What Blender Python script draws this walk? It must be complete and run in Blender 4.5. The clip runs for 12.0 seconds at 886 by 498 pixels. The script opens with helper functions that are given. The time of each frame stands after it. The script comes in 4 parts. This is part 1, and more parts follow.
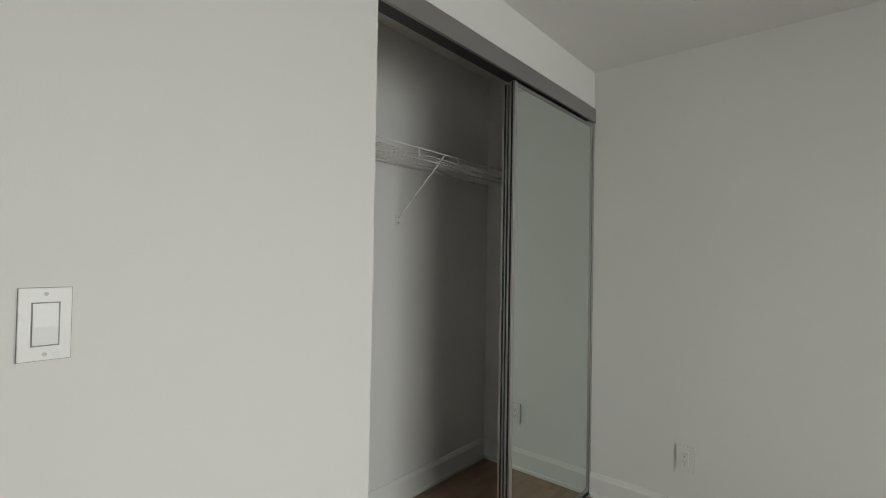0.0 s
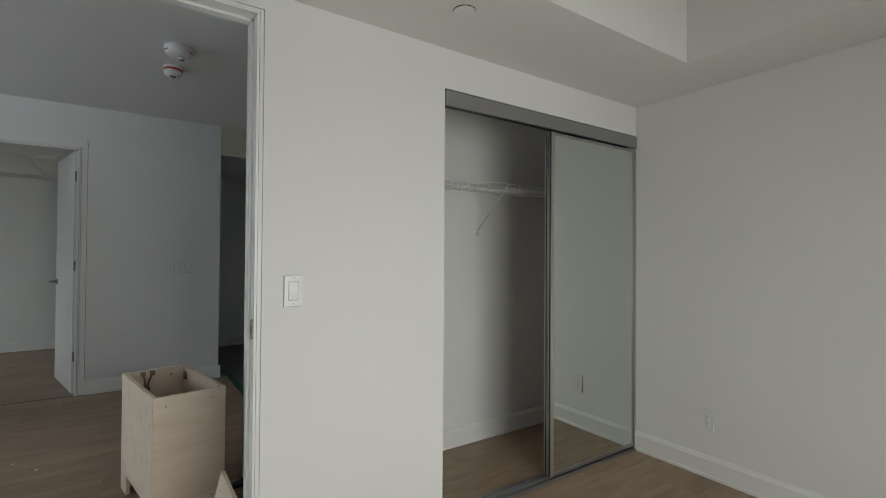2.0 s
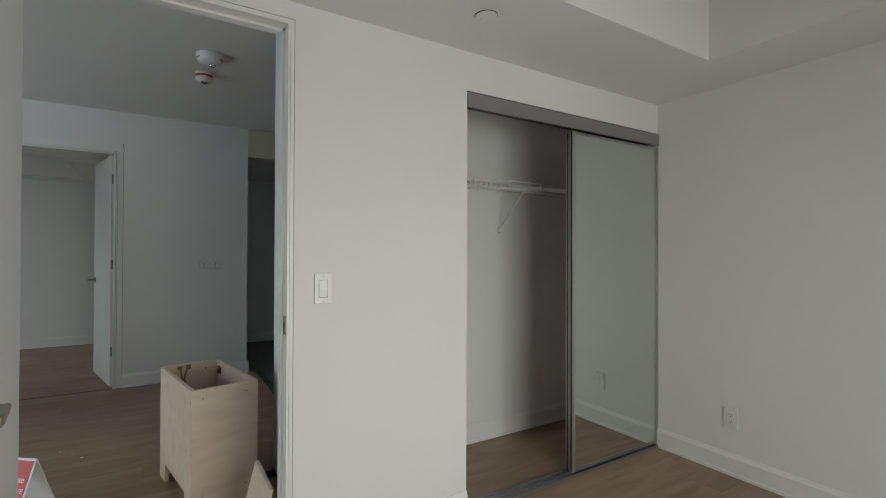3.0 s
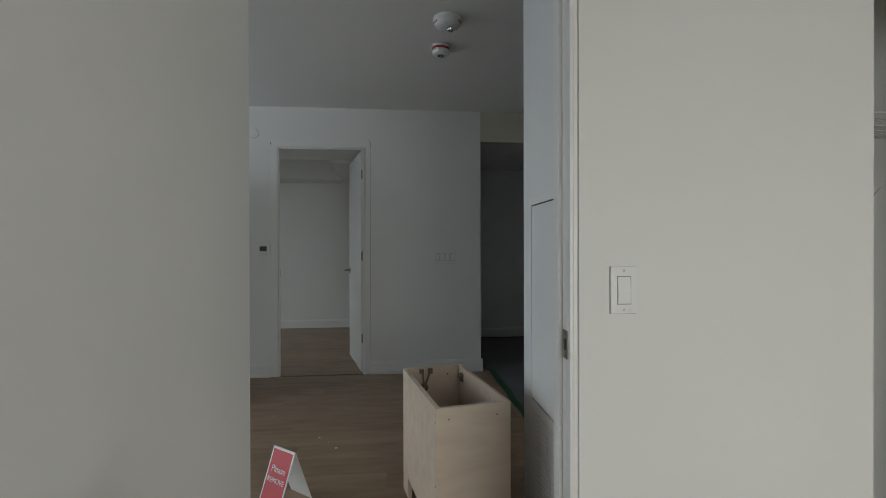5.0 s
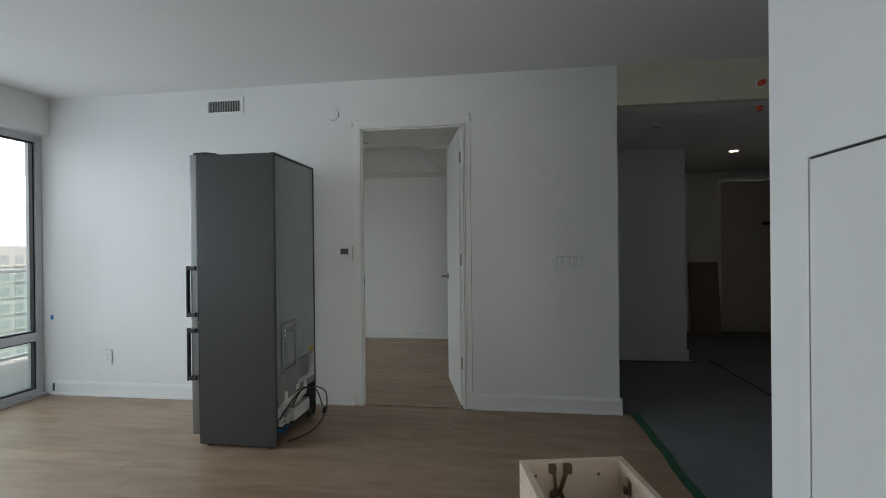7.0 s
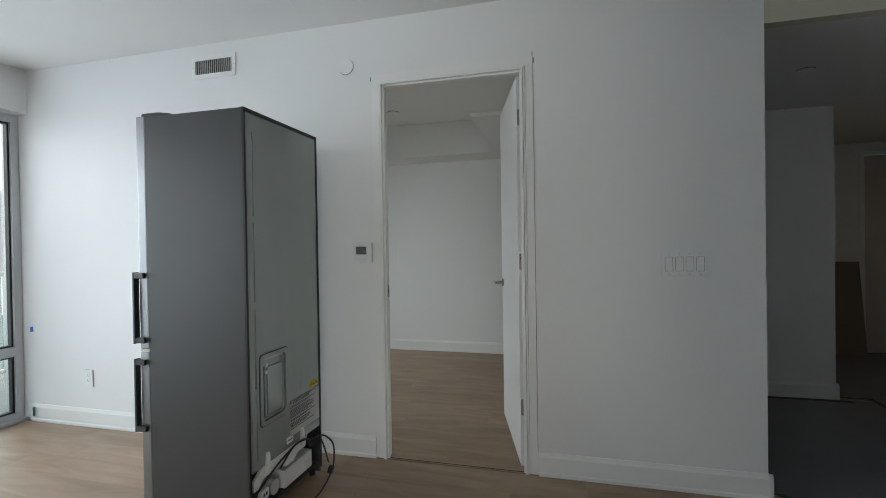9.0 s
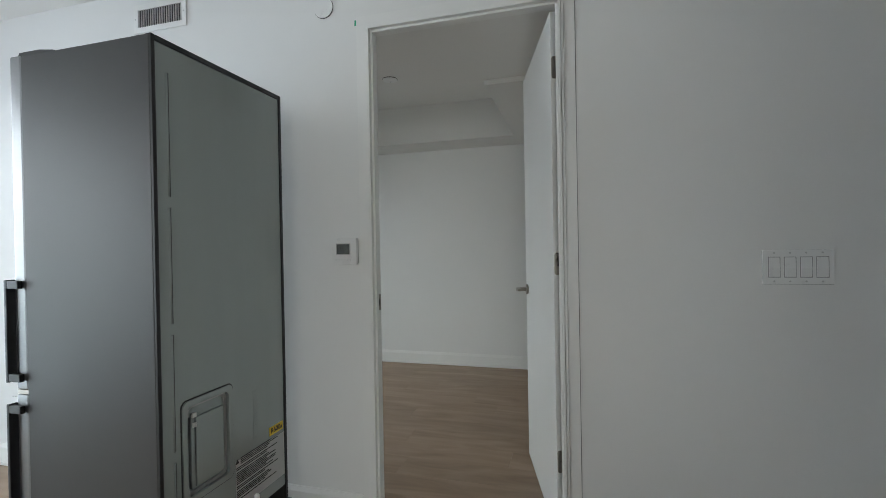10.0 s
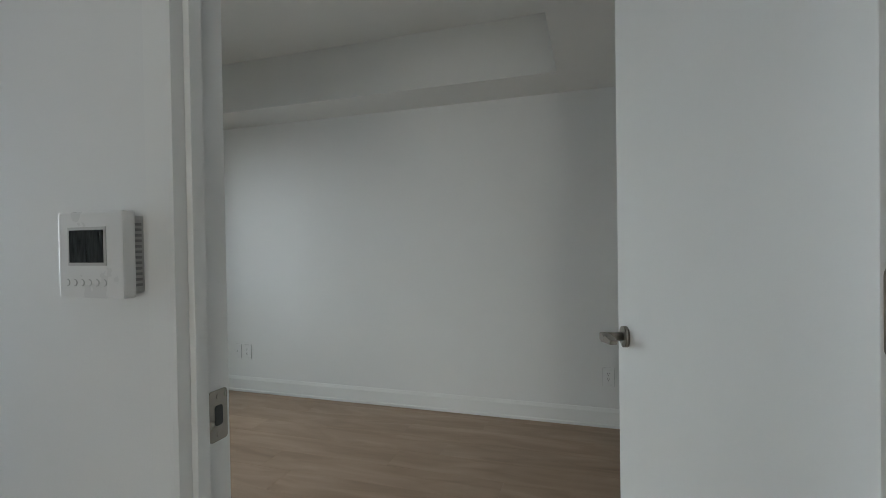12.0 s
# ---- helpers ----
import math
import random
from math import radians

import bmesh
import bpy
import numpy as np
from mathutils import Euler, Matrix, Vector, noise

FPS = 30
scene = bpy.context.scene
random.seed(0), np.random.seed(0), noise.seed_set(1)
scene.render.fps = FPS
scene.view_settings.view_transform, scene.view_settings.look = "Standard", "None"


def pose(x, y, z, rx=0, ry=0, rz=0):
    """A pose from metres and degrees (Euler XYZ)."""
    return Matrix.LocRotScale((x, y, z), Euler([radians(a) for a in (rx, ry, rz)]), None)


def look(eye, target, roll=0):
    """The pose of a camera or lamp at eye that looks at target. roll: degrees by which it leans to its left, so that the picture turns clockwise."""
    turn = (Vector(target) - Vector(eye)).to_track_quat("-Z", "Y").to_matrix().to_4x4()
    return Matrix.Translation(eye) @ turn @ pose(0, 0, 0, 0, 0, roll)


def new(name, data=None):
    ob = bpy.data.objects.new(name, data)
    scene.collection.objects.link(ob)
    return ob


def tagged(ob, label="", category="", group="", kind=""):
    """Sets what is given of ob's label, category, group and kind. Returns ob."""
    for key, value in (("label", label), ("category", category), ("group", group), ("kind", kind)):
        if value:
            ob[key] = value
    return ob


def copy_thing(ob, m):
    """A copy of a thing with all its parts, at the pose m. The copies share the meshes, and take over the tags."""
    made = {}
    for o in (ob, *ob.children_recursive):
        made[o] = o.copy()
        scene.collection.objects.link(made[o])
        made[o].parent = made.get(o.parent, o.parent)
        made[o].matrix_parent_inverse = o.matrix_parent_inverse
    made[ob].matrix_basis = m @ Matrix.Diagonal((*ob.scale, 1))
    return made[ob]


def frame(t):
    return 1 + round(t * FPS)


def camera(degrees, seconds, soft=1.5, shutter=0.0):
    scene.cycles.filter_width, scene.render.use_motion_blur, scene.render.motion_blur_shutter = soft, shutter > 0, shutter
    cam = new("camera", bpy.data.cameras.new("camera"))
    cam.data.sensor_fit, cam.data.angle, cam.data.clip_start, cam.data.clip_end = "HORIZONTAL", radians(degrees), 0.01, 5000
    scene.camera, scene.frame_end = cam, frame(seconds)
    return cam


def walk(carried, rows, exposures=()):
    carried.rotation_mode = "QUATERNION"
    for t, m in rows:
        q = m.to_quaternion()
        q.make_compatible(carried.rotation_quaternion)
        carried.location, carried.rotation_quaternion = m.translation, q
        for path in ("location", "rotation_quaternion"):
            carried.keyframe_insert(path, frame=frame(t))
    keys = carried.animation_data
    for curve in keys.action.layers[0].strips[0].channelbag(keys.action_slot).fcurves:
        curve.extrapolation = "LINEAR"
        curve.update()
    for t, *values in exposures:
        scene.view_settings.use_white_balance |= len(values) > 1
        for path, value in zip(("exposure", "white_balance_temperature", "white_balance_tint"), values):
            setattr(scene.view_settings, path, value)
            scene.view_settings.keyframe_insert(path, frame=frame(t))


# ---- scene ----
cam = camera(87.6, 12.0, soft=0.8)
PATH = [
    (0, (0.129, 0.143, 1.206), (1.648, 1.443, 1.242), 1.0),
    (0.5, (-0.019, -0.083, 1.225), (1.409, 1.317, 1.256), 0.6),
    (1, (-0.118, -0.288, 1.235), (1.22, 1.198, 1.267), 0.3),
    (1.5, (-0.18, -0.513, 1.222), (1.001, 1.101, 1.253), 0.4),
    (2, (-0.232, -0.638, 1.227), (0.894, 1.014, 1.253), 0.4),
    (2.5, (-0.266, -0.678, 1.229), (0.835, 0.992, 1.248), 0.3),
    (3, (-0.276, -0.675, 1.231), (0.78, 1.024, 1.247), 0.2),
    (3.5, (-0.289, -0.602, 1.219), (0.569, 1.205, 1.228), 0.1),
    (3.7, (-0.3, -0.547, 1.224), (0.44, 1.311, 1.225), 0.2),
    (5.3, (-0.251, 0.163, 1.193), (-0.174, 2.162, 1.187), -0.2),
    (5.5, (-0.233, 0.258, 1.196), (-0.241, 2.258, 1.191), -0.2),
    (6, (-0.208, 0.499, 1.196), (-0.387, 2.49, 1.194), -0.3),
    (6.5, (-0.233, 0.75, 1.201), (-0.499, 2.732, 1.195), -0.3),
    (7, (-0.285, 0.976, 1.207), (-0.549, 2.959, 1.201), -0.6),
    (7.5, (-0.238, 1.217, 1.209), (-0.583, 3.187, 1.201), -0.6),
    (7.7, (-0.238, 1.328, 1.21), (-0.617, 3.292, 1.213), -0.9),
    (9.3, (-0.429, 2.143, 1.208), (-0.951, 4.073, 1.189), -0.9),
    (9.5, (-0.455, 2.279, 1.199), (-0.986, 4.207, 1.183), -1.0),
    (10, (-0.54, 2.591, 1.191), (-1.092, 4.513, 1.178), -1.0),
    (10.5, (-0.634, 2.942, 1.186), (-1.192, 4.862, 1.175), -0.8),
    (11, (-0.707, 3.293, 1.169), (-1.278, 5.21, 1.151), -1.1),
    (11.5, (-0.787, 3.629, 1.176), (-1.369, 5.543, 1.152), -1.0),
    (12, (-0.878, 3.947, 1.181), (-1.487, 5.852, 1.159), -0.9),
]
walk(cam, [(t, look(eye, target, roll)) for t, eye, target, roll in PATH],
     exposures=[(0, -0.9), (2.5, -1.0), (3.5, -1.02), (5.5, -1.27), (6.5, -1.1), (7.5, -0.45), (9.5, -0.22), (10.5, -0.16), (12, -0.25)])

# ---- world and large lights ----
world = bpy.data.worlds.new("overcast_sky")
scene.world = world
world.use_nodes = True
wn = world.node_tree.nodes
sky = wn.new("ShaderNodeTexSky")
sky.sky_type = "NISHITA"
sky.sun_disc = False
sky.sun_elevation, sky.sun_rotation = radians(55), radians(60)
sky.dust_density, sky.ozone_density = 4.0, 1.0
world.node_tree.links.new(sky.outputs[0], wn["Background"].inputs[0])
wn["Background"].inputs[1].default_value = 0.15


def sun_lamp():
    d = bpy.data.lights.new("sun", "SUN")
    d.energy, d.angle, d.color = 4.5, radians(20), (1.0, 0.97, 0.92)
    ob = new("sun", d)
    ob.matrix_world = look((12, 7, 20), (0, 0, 0))


def window_lamp(name, eye, target, w, h, watts, color, spread=180):
    d = bpy.data.lights.new(name, "AREA")
    d.shape, d.size, d.size_y, d.energy, d.color = "RECTANGLE", w, h, watts, color
    d.spread = radians(spread)
    ob = new(name, d)
    ob.matrix_world = look(eye, target)


sun_lamp()
DAY = (0.785, 0.90, 1.04)
window_lamp("bedroom_daylight", (0.85, -1.98, 0.95), (0.55, 1.1, 0.20), 1.8, 1.6, 52, (0.975, 0.99, 0.945), 132)
window_lamp("living_daylight", (-4.25, 2.72, 1.08), (2, 2.72, 0.6), 2.5, 2.0, 74, DAY)
window_lamp("second_bedroom_daylight", (-4.25, 5.85, 1.10), (2, 5.85, -2.2), 1.85, 2.0, 11.5, DAY, 135)


# ---- materials ----
def nodes_of(name, color, rough=0.5, metal=0.0, spec=0.5):
    m = bpy.data.materials.new(name)
    m.use_nodes = True
    nt = m.node_tree
    b = nt.nodes["Principled BSDF"]
    b.inputs["Base Color"].default_value = (*color, 1)
    b.inputs["Roughness"].default_value = rough
    b.inputs["Metallic"].default_value = metal
    b.inputs["Specular IOR Level"].default_value = spec
    return m, nt, b


def noise_node(nt, scale, detail=4.0, stretch=(1, 1, 1)):
    tc, mp, n = nt.nodes.new("ShaderNodeTexCoord"), nt.nodes.new("ShaderNodeMapping"), nt.nodes.new("ShaderNodeTexNoise")
    mp.inputs["Scale"].default_value = stretch
    n.inputs["Scale"].default_value, n.inputs["Detail"].default_value = scale, detail
    nt.links.new(tc.outputs["Object"], mp.inputs["Vector"])
    nt.links.new(mp.outputs["Vector"], n.inputs["Vector"])
    return n


def ramp(nt, src, stops):
    r = nt.nodes.new("ShaderNodeValToRGB")
    el = r.color_ramp.elements
    while len(el) < len(stops):
        el.new(0.5)
    for e, (p, c) in zip(el, stops):
        e.position, e.color = p, (*c, 1)
    nt.links.new(src, r.inputs[0])
    return r


def bump(nt, b, src, strength, dist=0.002):
    bp = nt.nodes.new("ShaderNodeBump")
    bp.inputs["Strength"].default_value, bp.inputs["Distance"].default_value = strength, dist
    nt.links.new(src, bp.inputs["Height"])
    nt.links.new(bp.outputs[0], b.inputs["Normal"])


def worn(name, color, rough, metal=0.0, spec=0.5, vary=0.06, scale=2.0, grain=250.0, relief=0.08, stretch=(1, 1, 1)):
    """A painted or plain surface with broad blotches and a fine grain."""
    m, nt, b = nodes_of(name, color, rough, metal, spec)
    n = noise_node(nt, scale, 5, stretch)
    lo, hi = [c * (1 - vary) for c in color], [min(1, c * (1 + vary)) for c in color]
    nt.links.new(ramp(nt, n.outputs[0], [(0.3, lo), (0.7, hi)]).outputs[0], b.inputs["Base Color"])
    g = noise_node(nt, grain, 2, stretch)
    bump(nt, b, g.outputs[0], relief)
    rr = ramp(nt, n.outputs[0], [(0.25, [max(0, rough - 0.06)] * 3), (0.75, [min(1, rough + 0.06)] * 3)])
    nt.links.new(rr.outputs[0], b.inputs["Roughness"])
    return m


def timber(name, dark, mid, light, rough, along="x", scale=1.0):
    """Wood decor: long streaks, a fine pore grain and a tone of its own for each piece."""
    m, nt, b = nodes_of(name, mid, rough)
    s = {"x": (1.1, 6, 6), "y": (6, 1.1, 6), "z": (6, 6, 1.1)}[along]
    f = {"x": (3, 90, 90), "y": (90, 3, 90), "z": (90, 90, 3)}[along]
    n = noise_node(nt, 2.0 * scale, 3, s)
    n.inputs["Distortion"].default_value = 0.9
    oi = nt.nodes.new("ShaderNodeObjectInfo")
    add = nt.nodes.new("ShaderNodeVectorMath")
    sc = nt.nodes.new("ShaderNodeVectorMath")
    sc.operation = "SCALE"
    cx = nt.nodes.new("ShaderNodeCombineXYZ")
    for i in range(3):
        nt.links.new(oi.outputs["Random"], cx.inputs[i])
    nt.links.new(cx.outputs[0], sc.inputs[0])
    sc.inputs["Scale"].default_value = 37.0
    src = n.inputs["Vector"].links[0].from_socket
    nt.links.new(src, add.inputs[0])
    nt.links.new(sc.outputs[0], add.inputs[1])
    nt.links.new(add.outputs[0], n.inputs["Vector"])
    r = ramp(nt, n.outputs[0], [(0.25, dark), (0.5, mid), (0.75, light)])
    g = noise_node(nt, 3.0, 3, f)
    mx = nt.nodes.new("ShaderNodeMixRGB")
    mx.blend_type = "MULTIPLY"
    mx.inputs[0].default_value = 0.06
    nt.links.new(r.outputs[0], mx.inputs[1])
    nt.links.new(ramp(nt, g.outputs[0], [(0.35, (0.72, 0.72, 0.72)), (0.6, (1, 1, 1))]).outputs[0], mx.inputs[2])
    hs = nt.nodes.new("ShaderNodeHueSaturation")
    mr = nt.nodes.new("ShaderNodeMapRange")
    mr.inputs["To Min"].default_value, mr.inputs["To Max"].default_value = 0.93, 1.07
    nt.links.new(oi.outputs["Random"], mr.inputs["Value"])
    nt.links.new(mr.outputs[0], hs.inputs["Value"])
    nt.links.new(mx.outputs[0], hs.inputs["Color"])
    nt.links.new(hs.outputs[0], b.inputs["Base Color"])
    bump(nt, b, g.outputs[0], 0.06, 0.001)
    return m


def brushed(name, color, rough, stretch=(2, 2, 260)):
    m, nt, b = nodes_of(name, color, rough, 1.0)
    n = noise_node(nt, 4, 2, stretch)
    nt.links.new(ramp(nt, n.outputs[0], [(0.3, [rough * 0.8] * 3), (0.7, [rough * 1.25] * 3)]).outputs[0], b.inputs["Roughness"])
    bump(nt, b, n.outputs[0], 0.03, 0.0005)
    return m


def lit(name, color, strength):
    m, nt, b = nodes_of(name, color, 0.4)
    b.inputs["Emission Color"].default_value = (*color, 1)
    b.inputs["Emission Strength"].default_value = strength
    return m


def clear_glass(name, tint):
    m = bpy.data.materials.new(name)
    m.use_nodes = True
    nt = m.node_tree
    nt.nodes.remove(nt.nodes["Principled BSDF"])
    tr, gl, mix, fr = (nt.nodes.new("ShaderNode" + k) for k in ("BsdfTransparent", "BsdfGlossy", "MixShader", "Fresnel"))
    tr.inputs[0].default_value = (*tint, 1)
    gl.inputs["Roughness"].default_value = 0.02
    fr.inputs["IOR"].default_value = 1.45
    nt.links.new(fr.outputs[0], mix.inputs[0])
    nt.links.new(tr.outputs[0], mix.inputs[1])
    nt.links.new(gl.outputs[0], mix.inputs[2])
    nt.links.new(mix.outputs[0], nt.nodes["Material Output"].inputs[0])
    return m


PAINT = worn("wall_paint", (0.80, 0.80, 0.785), 0.62, vary=0.018, scale=1.3, grain=320, relief=0.10)
CEIL = worn("ceiling_paint", (0.78, 0.775, 0.75), 0.75, vary=0.02, scale=0.9, grain=260, relief=0.15)
# header tone: yellower and darker than the wall paint
HEADER_TONE = worn("yellowish_header", (0.60, 0.58, 0.46), 0.7, vary=0.10, scale=1.6, grain=240, relief=0.18)
TRIM = worn("trim_paint", (0.82, 0.82, 0.80), 0.38, vary=0.015, scale=3, grain=200, relief=0.04)
DOOR = worn("door_paint", (0.80, 0.80, 0.785), 0.42, vary=0.02, scale=2, grain=180, relief=0.06)
PLASTIC = worn("white_plastic", (0.80, 0.80, 0.79), 0.3, vary=0.01, scale=20, grain=400, relief=0.02)
# dark tone that paints shade along the casing edge and round ceiling caps
EDGE_SHADE = worn("edge_shade", (0.10, 0.10, 0.10), 0.7, vary=0.1, scale=10)
# grey of vents and grooves, also the shade painted round plates and rockers
SEAM_SHADE = worn("seam_and_edge_shade", (0.30, 0.30, 0.295), 0.6, vary=0.08, scale=15)
GREYPLASTIC = worn("light_grey_plastic", (0.55, 0.55, 0.54), 0.4, vary=0.03, scale=20)
BLACK = worn("black_plastic", (0.018, 0.018, 0.019), 0.45, vary=0.2, scale=8)
RUBBER = worn("dark_rubber", (0.03, 0.03, 0.03), 0.7, vary=0.2, scale=8)
OAK = timber("oak_laminate", (0.240, 0.160, 0.103), (0.312, 0.216, 0.143), (0.375, 0.268, 0.185), 0.40)
SLAB = worn("floor_underlay", (0.20, 0.145, 0.10), 0.8, vary=0.1)
MAPLE = timber("maple_board", (0.60, 0.475, 0.37), (0.66, 0.54, 0.43), (0.70, 0.59, 0.48), 0.5, along="x", scale=1.2)
NICKEL = worn("satin_nickel", (0.34, 0.31, 0.27), 0.30, metal=1.0, vary=0.06, scale=30, grain=600, relief=0.03)
BRASS = worn("worn_brass", (0.24, 0.19, 0.125), 0.36, metal=1.0, vary=0.12, scale=40, grain=500, relief=0.05)
STEEL = brushed("brushed_stainless", (0.26, 0.26, 0.262), 0.38)
ALU = brushed("satin_aluminium", (0.42, 0.42, 0.425), 0.42, (2, 260, 260))
ALU_V = brushed("satin_aluminium_stile", (0.56, 0.56, 0.555), 0.42, (200, 200, 2))
FRAME = worn("window_aluminium", (0.55, 0.56, 0.57), 0.4, metal=0.35, vary=0.03)
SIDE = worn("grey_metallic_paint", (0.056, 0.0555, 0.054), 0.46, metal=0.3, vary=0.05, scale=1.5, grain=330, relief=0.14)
BACK = worn("pale_grey_coated_steel", (0.34, 0.375, 0.37), 0.21, metal=0.30, vary=0.045, scale=1.0, grain=90, relief=0.012, stretch=(5, 5, 0.7))
PAPER = worn("floor_paper", (0.16, 0.172, 0.188), 0.72, vary=0.14, scale=2.2, grain=14, relief=0.25)
GREEN = worn("green_tape", (0.014, 0.095, 0.052), 0.6, vary=0.12, scale=12)
LEAFGREEN = worn("bright_green_tape", (0.02, 0.36, 0.18), 0.55, vary=0.1, scale=12)
BLUE = worn("blue_tape", (0.02, 0.16, 0.48), 0.6, vary=0.1, scale=12)
RED = worn("red_print", (0.56, 0.035, 0.05), 0.45, vary=0.05, scale=10)
WHITECARD = worn("white_card", (0.80, 0.80, 0.79), 0.5, vary=0.02, scale=8)
ORANGE = worn("orange_cap", (0.62, 0.12, 0.05), 0.45, vary=0.1, scale=12)
YELLOW = worn("yellow_label", (0.72, 0.52, 0.03), 0.5, vary=0.03)
LABELGREY = worn("label_film", (0.50, 0.51, 0.50), 0.45, vary=0.04)
INK = worn("black_ink", (0.02, 0.02, 0.02), 0.6, vary=0.1)
SCREEN = worn("dark_display", (0.045, 0.05, 0.05), 0.10, vary=0.5, scale=60, grain=60, relief=0.5, stretch=(3, 1, 0.6))
CONCRETE = worn("balcony_concrete", (0.42, 0.42, 0.40), 0.8, vary=0.08)
TOWER = worn("tower_facade", (0.86, 0.84, 0.81), 0.8, vary=0.04, scale=0.2)
TOWERGLASS = worn("tower_window", (0.68, 0.71, 0.73), 0.2, vary=0.10, scale=0.3)
CITY = worn("city_ground", (0.20, 0.21, 0.20), 0.9, vary=0.3, scale=0.05)
ENTRY = worn("entry_door_paint", (0.56, 0.50, 0.43), 0.5, vary=0.04, scale=2)
TAN = worn("entry_panel", (0.26, 0.21, 0.155), 0.5, vary=0.05, scale=2)
GLASS = clear_glass("clear_pane", (0.97, 0.99, 0.98))
GUARD = clear_glass("guard_glass", (0.88, 0.96, 0.94))
MIRROR, _, _ = nodes_of("mirror_silver", (0.66, 0.71, 0.68), 0.015, 1.0)
LED = lit("lamp_diffuser", (1.0, 0.74, 0.48), 55.0)
CHROME, _, _ = nodes_of("chrome", (0.75, 0.75, 0.76), 0.1, 1.0)


# ---- mesh helpers ----
def bm_box(bm, a, b, bevel=0.0, m=None):
    r = bmesh.ops.create_cube(bm, size=1)
    vs = r["verts"]
    for v in vs:
        v.co = Vector([a[i] + (v.co[i] + 0.5) * (b[i] - a[i]) for i in range(3)])
    if bevel:
        es = list({e for v in vs for e in v.link_edges})
        out = bmesh.ops.bevel(bm, geom=es, offset=bevel, segments=2, affect="EDGES", profile=0.7)
        vs = out["verts"] + [v for v in vs if v.is_valid]
        vs = list({v for v in vs if v.is_valid})
    if m is not None:
        bmesh.ops.transform(bm, matrix=m, verts=vs)
    return vs


def bm_cyl(bm, p, q, r, seg=16, r2=None):
    p, q = Vector(p), Vector(q)
    d = q - p
    m = Matrix.Translation((p + q) / 2) @ d.to_track_quat("Z", "Y").to_matrix().to_4x4()
    bmesh.ops.create_cone(bm, cap_ends=True, segments=seg, radius1=r, radius2=r if r2 is None else r2, depth=d.length, matrix=m)


def bm_prism(bm, outline, axis, lo, hi):
    """A closed outline in the two other axes, drawn out along the axis."""
    def at(u, v, w):
        return {"x": (w, u, v), "y": (u, w, v), "z": (u, v, w)}[axis]
    a = [bm.verts.new(at(u, v, lo)) for u, v in outline]
    b = [bm.verts.new(at(u, v, hi)) for u, v in outline]
    n = len(outline)
    bm.faces.new(a)
    bm.faces.new(b[::-1])
    for i in range(n):
        bm.faces.new((a[i], b[i], b[(i + 1) % n], a[(i + 1) % n]))


def bm_tube(bm, pts, r, seg=8):
    rings = []
    for i, p in enumerate(pts):
        d = (Vector(pts[min(i + 1, len(pts) - 1)]) - Vector(pts[max(i - 1, 0)])).normalized()
        q = d.to_track_quat("Z", "Y")
        rings.append([bm.verts.new(Vector(p) + q @ Vector((r * math.cos(6.28318 * k / seg), r * math.sin(6.28318 * k / seg), 0))) for k in range(seg)])
    for a, b in zip(rings, rings[1:]):
        for k in range(seg):
            bm.faces.new((a[k], a[(k + 1) % seg], b[(k + 1) % seg], b[k]))
    bm.faces.new(rings[0][::-1])
    bm.faces.new(rings[-1])


def smooth_path(pts, n=10):
    out = []
    P = [Vector(p) for p in pts]
    P = [P[0]] + P + [P[-1]]
    for i in range(1, len(P) - 2):
        for k in range(n):
            t = k / n
            a, b, c, d = P[i - 1], P[i], P[i + 1], P[i + 2]
            out.append(0.5 * (2 * b + (c - a) * t + (2 * a - 5 * b + 4 * c - d) * t * t + (3 * b - a - 3 * c + d) * t ** 3))
    out.append(P[-2])
    return out


def rounded(y0, y1, z0, z1, r, n=5):
    pts = []
    for cy, cz, a in ((y1 - r, z1 - r, 0), (y0 + r, z1 - r, 90), (y0 + r, z0 + r, 180), (y1 - r, z0 + r, 270)):
        for k in range(n + 1):
            t = radians(a + 90 * k / n)
            pts.append((cy + r * math.cos(t), cz + r * math.sin(t)))
    return pts


def mesh_of(name, bm, material, smooth=False):
    bmesh.ops.recalc_face_normals(bm, faces=bm.faces[:])
    me = bpy.data.meshes.new(name)
    bm.to_mesh(me)
    bm.free()
    me.materials.append(material)
    if smooth:
        for p in me.polygons:
            p.use_smooth = len(p.vertices) == 4
    return me


def part(name, bm, material, parent=None, label="", smooth=False):
    ob = new(name, mesh_of(name, bm, material, smooth))
    if parent is not None:
        ob.parent = parent
    if label:
        ob["label"] = label
    return ob


def boxes(name, material, parent, *bs, bevel=0.0, label=""):
    bm = bmesh.new()
    for a, b in bs:
        bm_box(bm, a, b, bevel)
    return part(name, bm, material, parent, label)


def rods(name, material, parent, *rs, seg=16, label=""):
    bm = bmesh.new()
    for p, q, r in rs:
        bm_cyl(bm, p, q, r, seg)
    return part(name, bm, material, parent, label, True)


def thing(name, m, label, category, group="", kind=""):
    ob = new(name)
    ob.empty_display_size = 0.05
    ob.matrix_world = m
    return tagged(ob, label, category, group, kind)


def structure(name, material, label, category, *bs, bevel=0.0):
    ob = boxes(name, material, None, *bs, bevel=bevel)
    return tagged(ob, label, category, "", "structure")


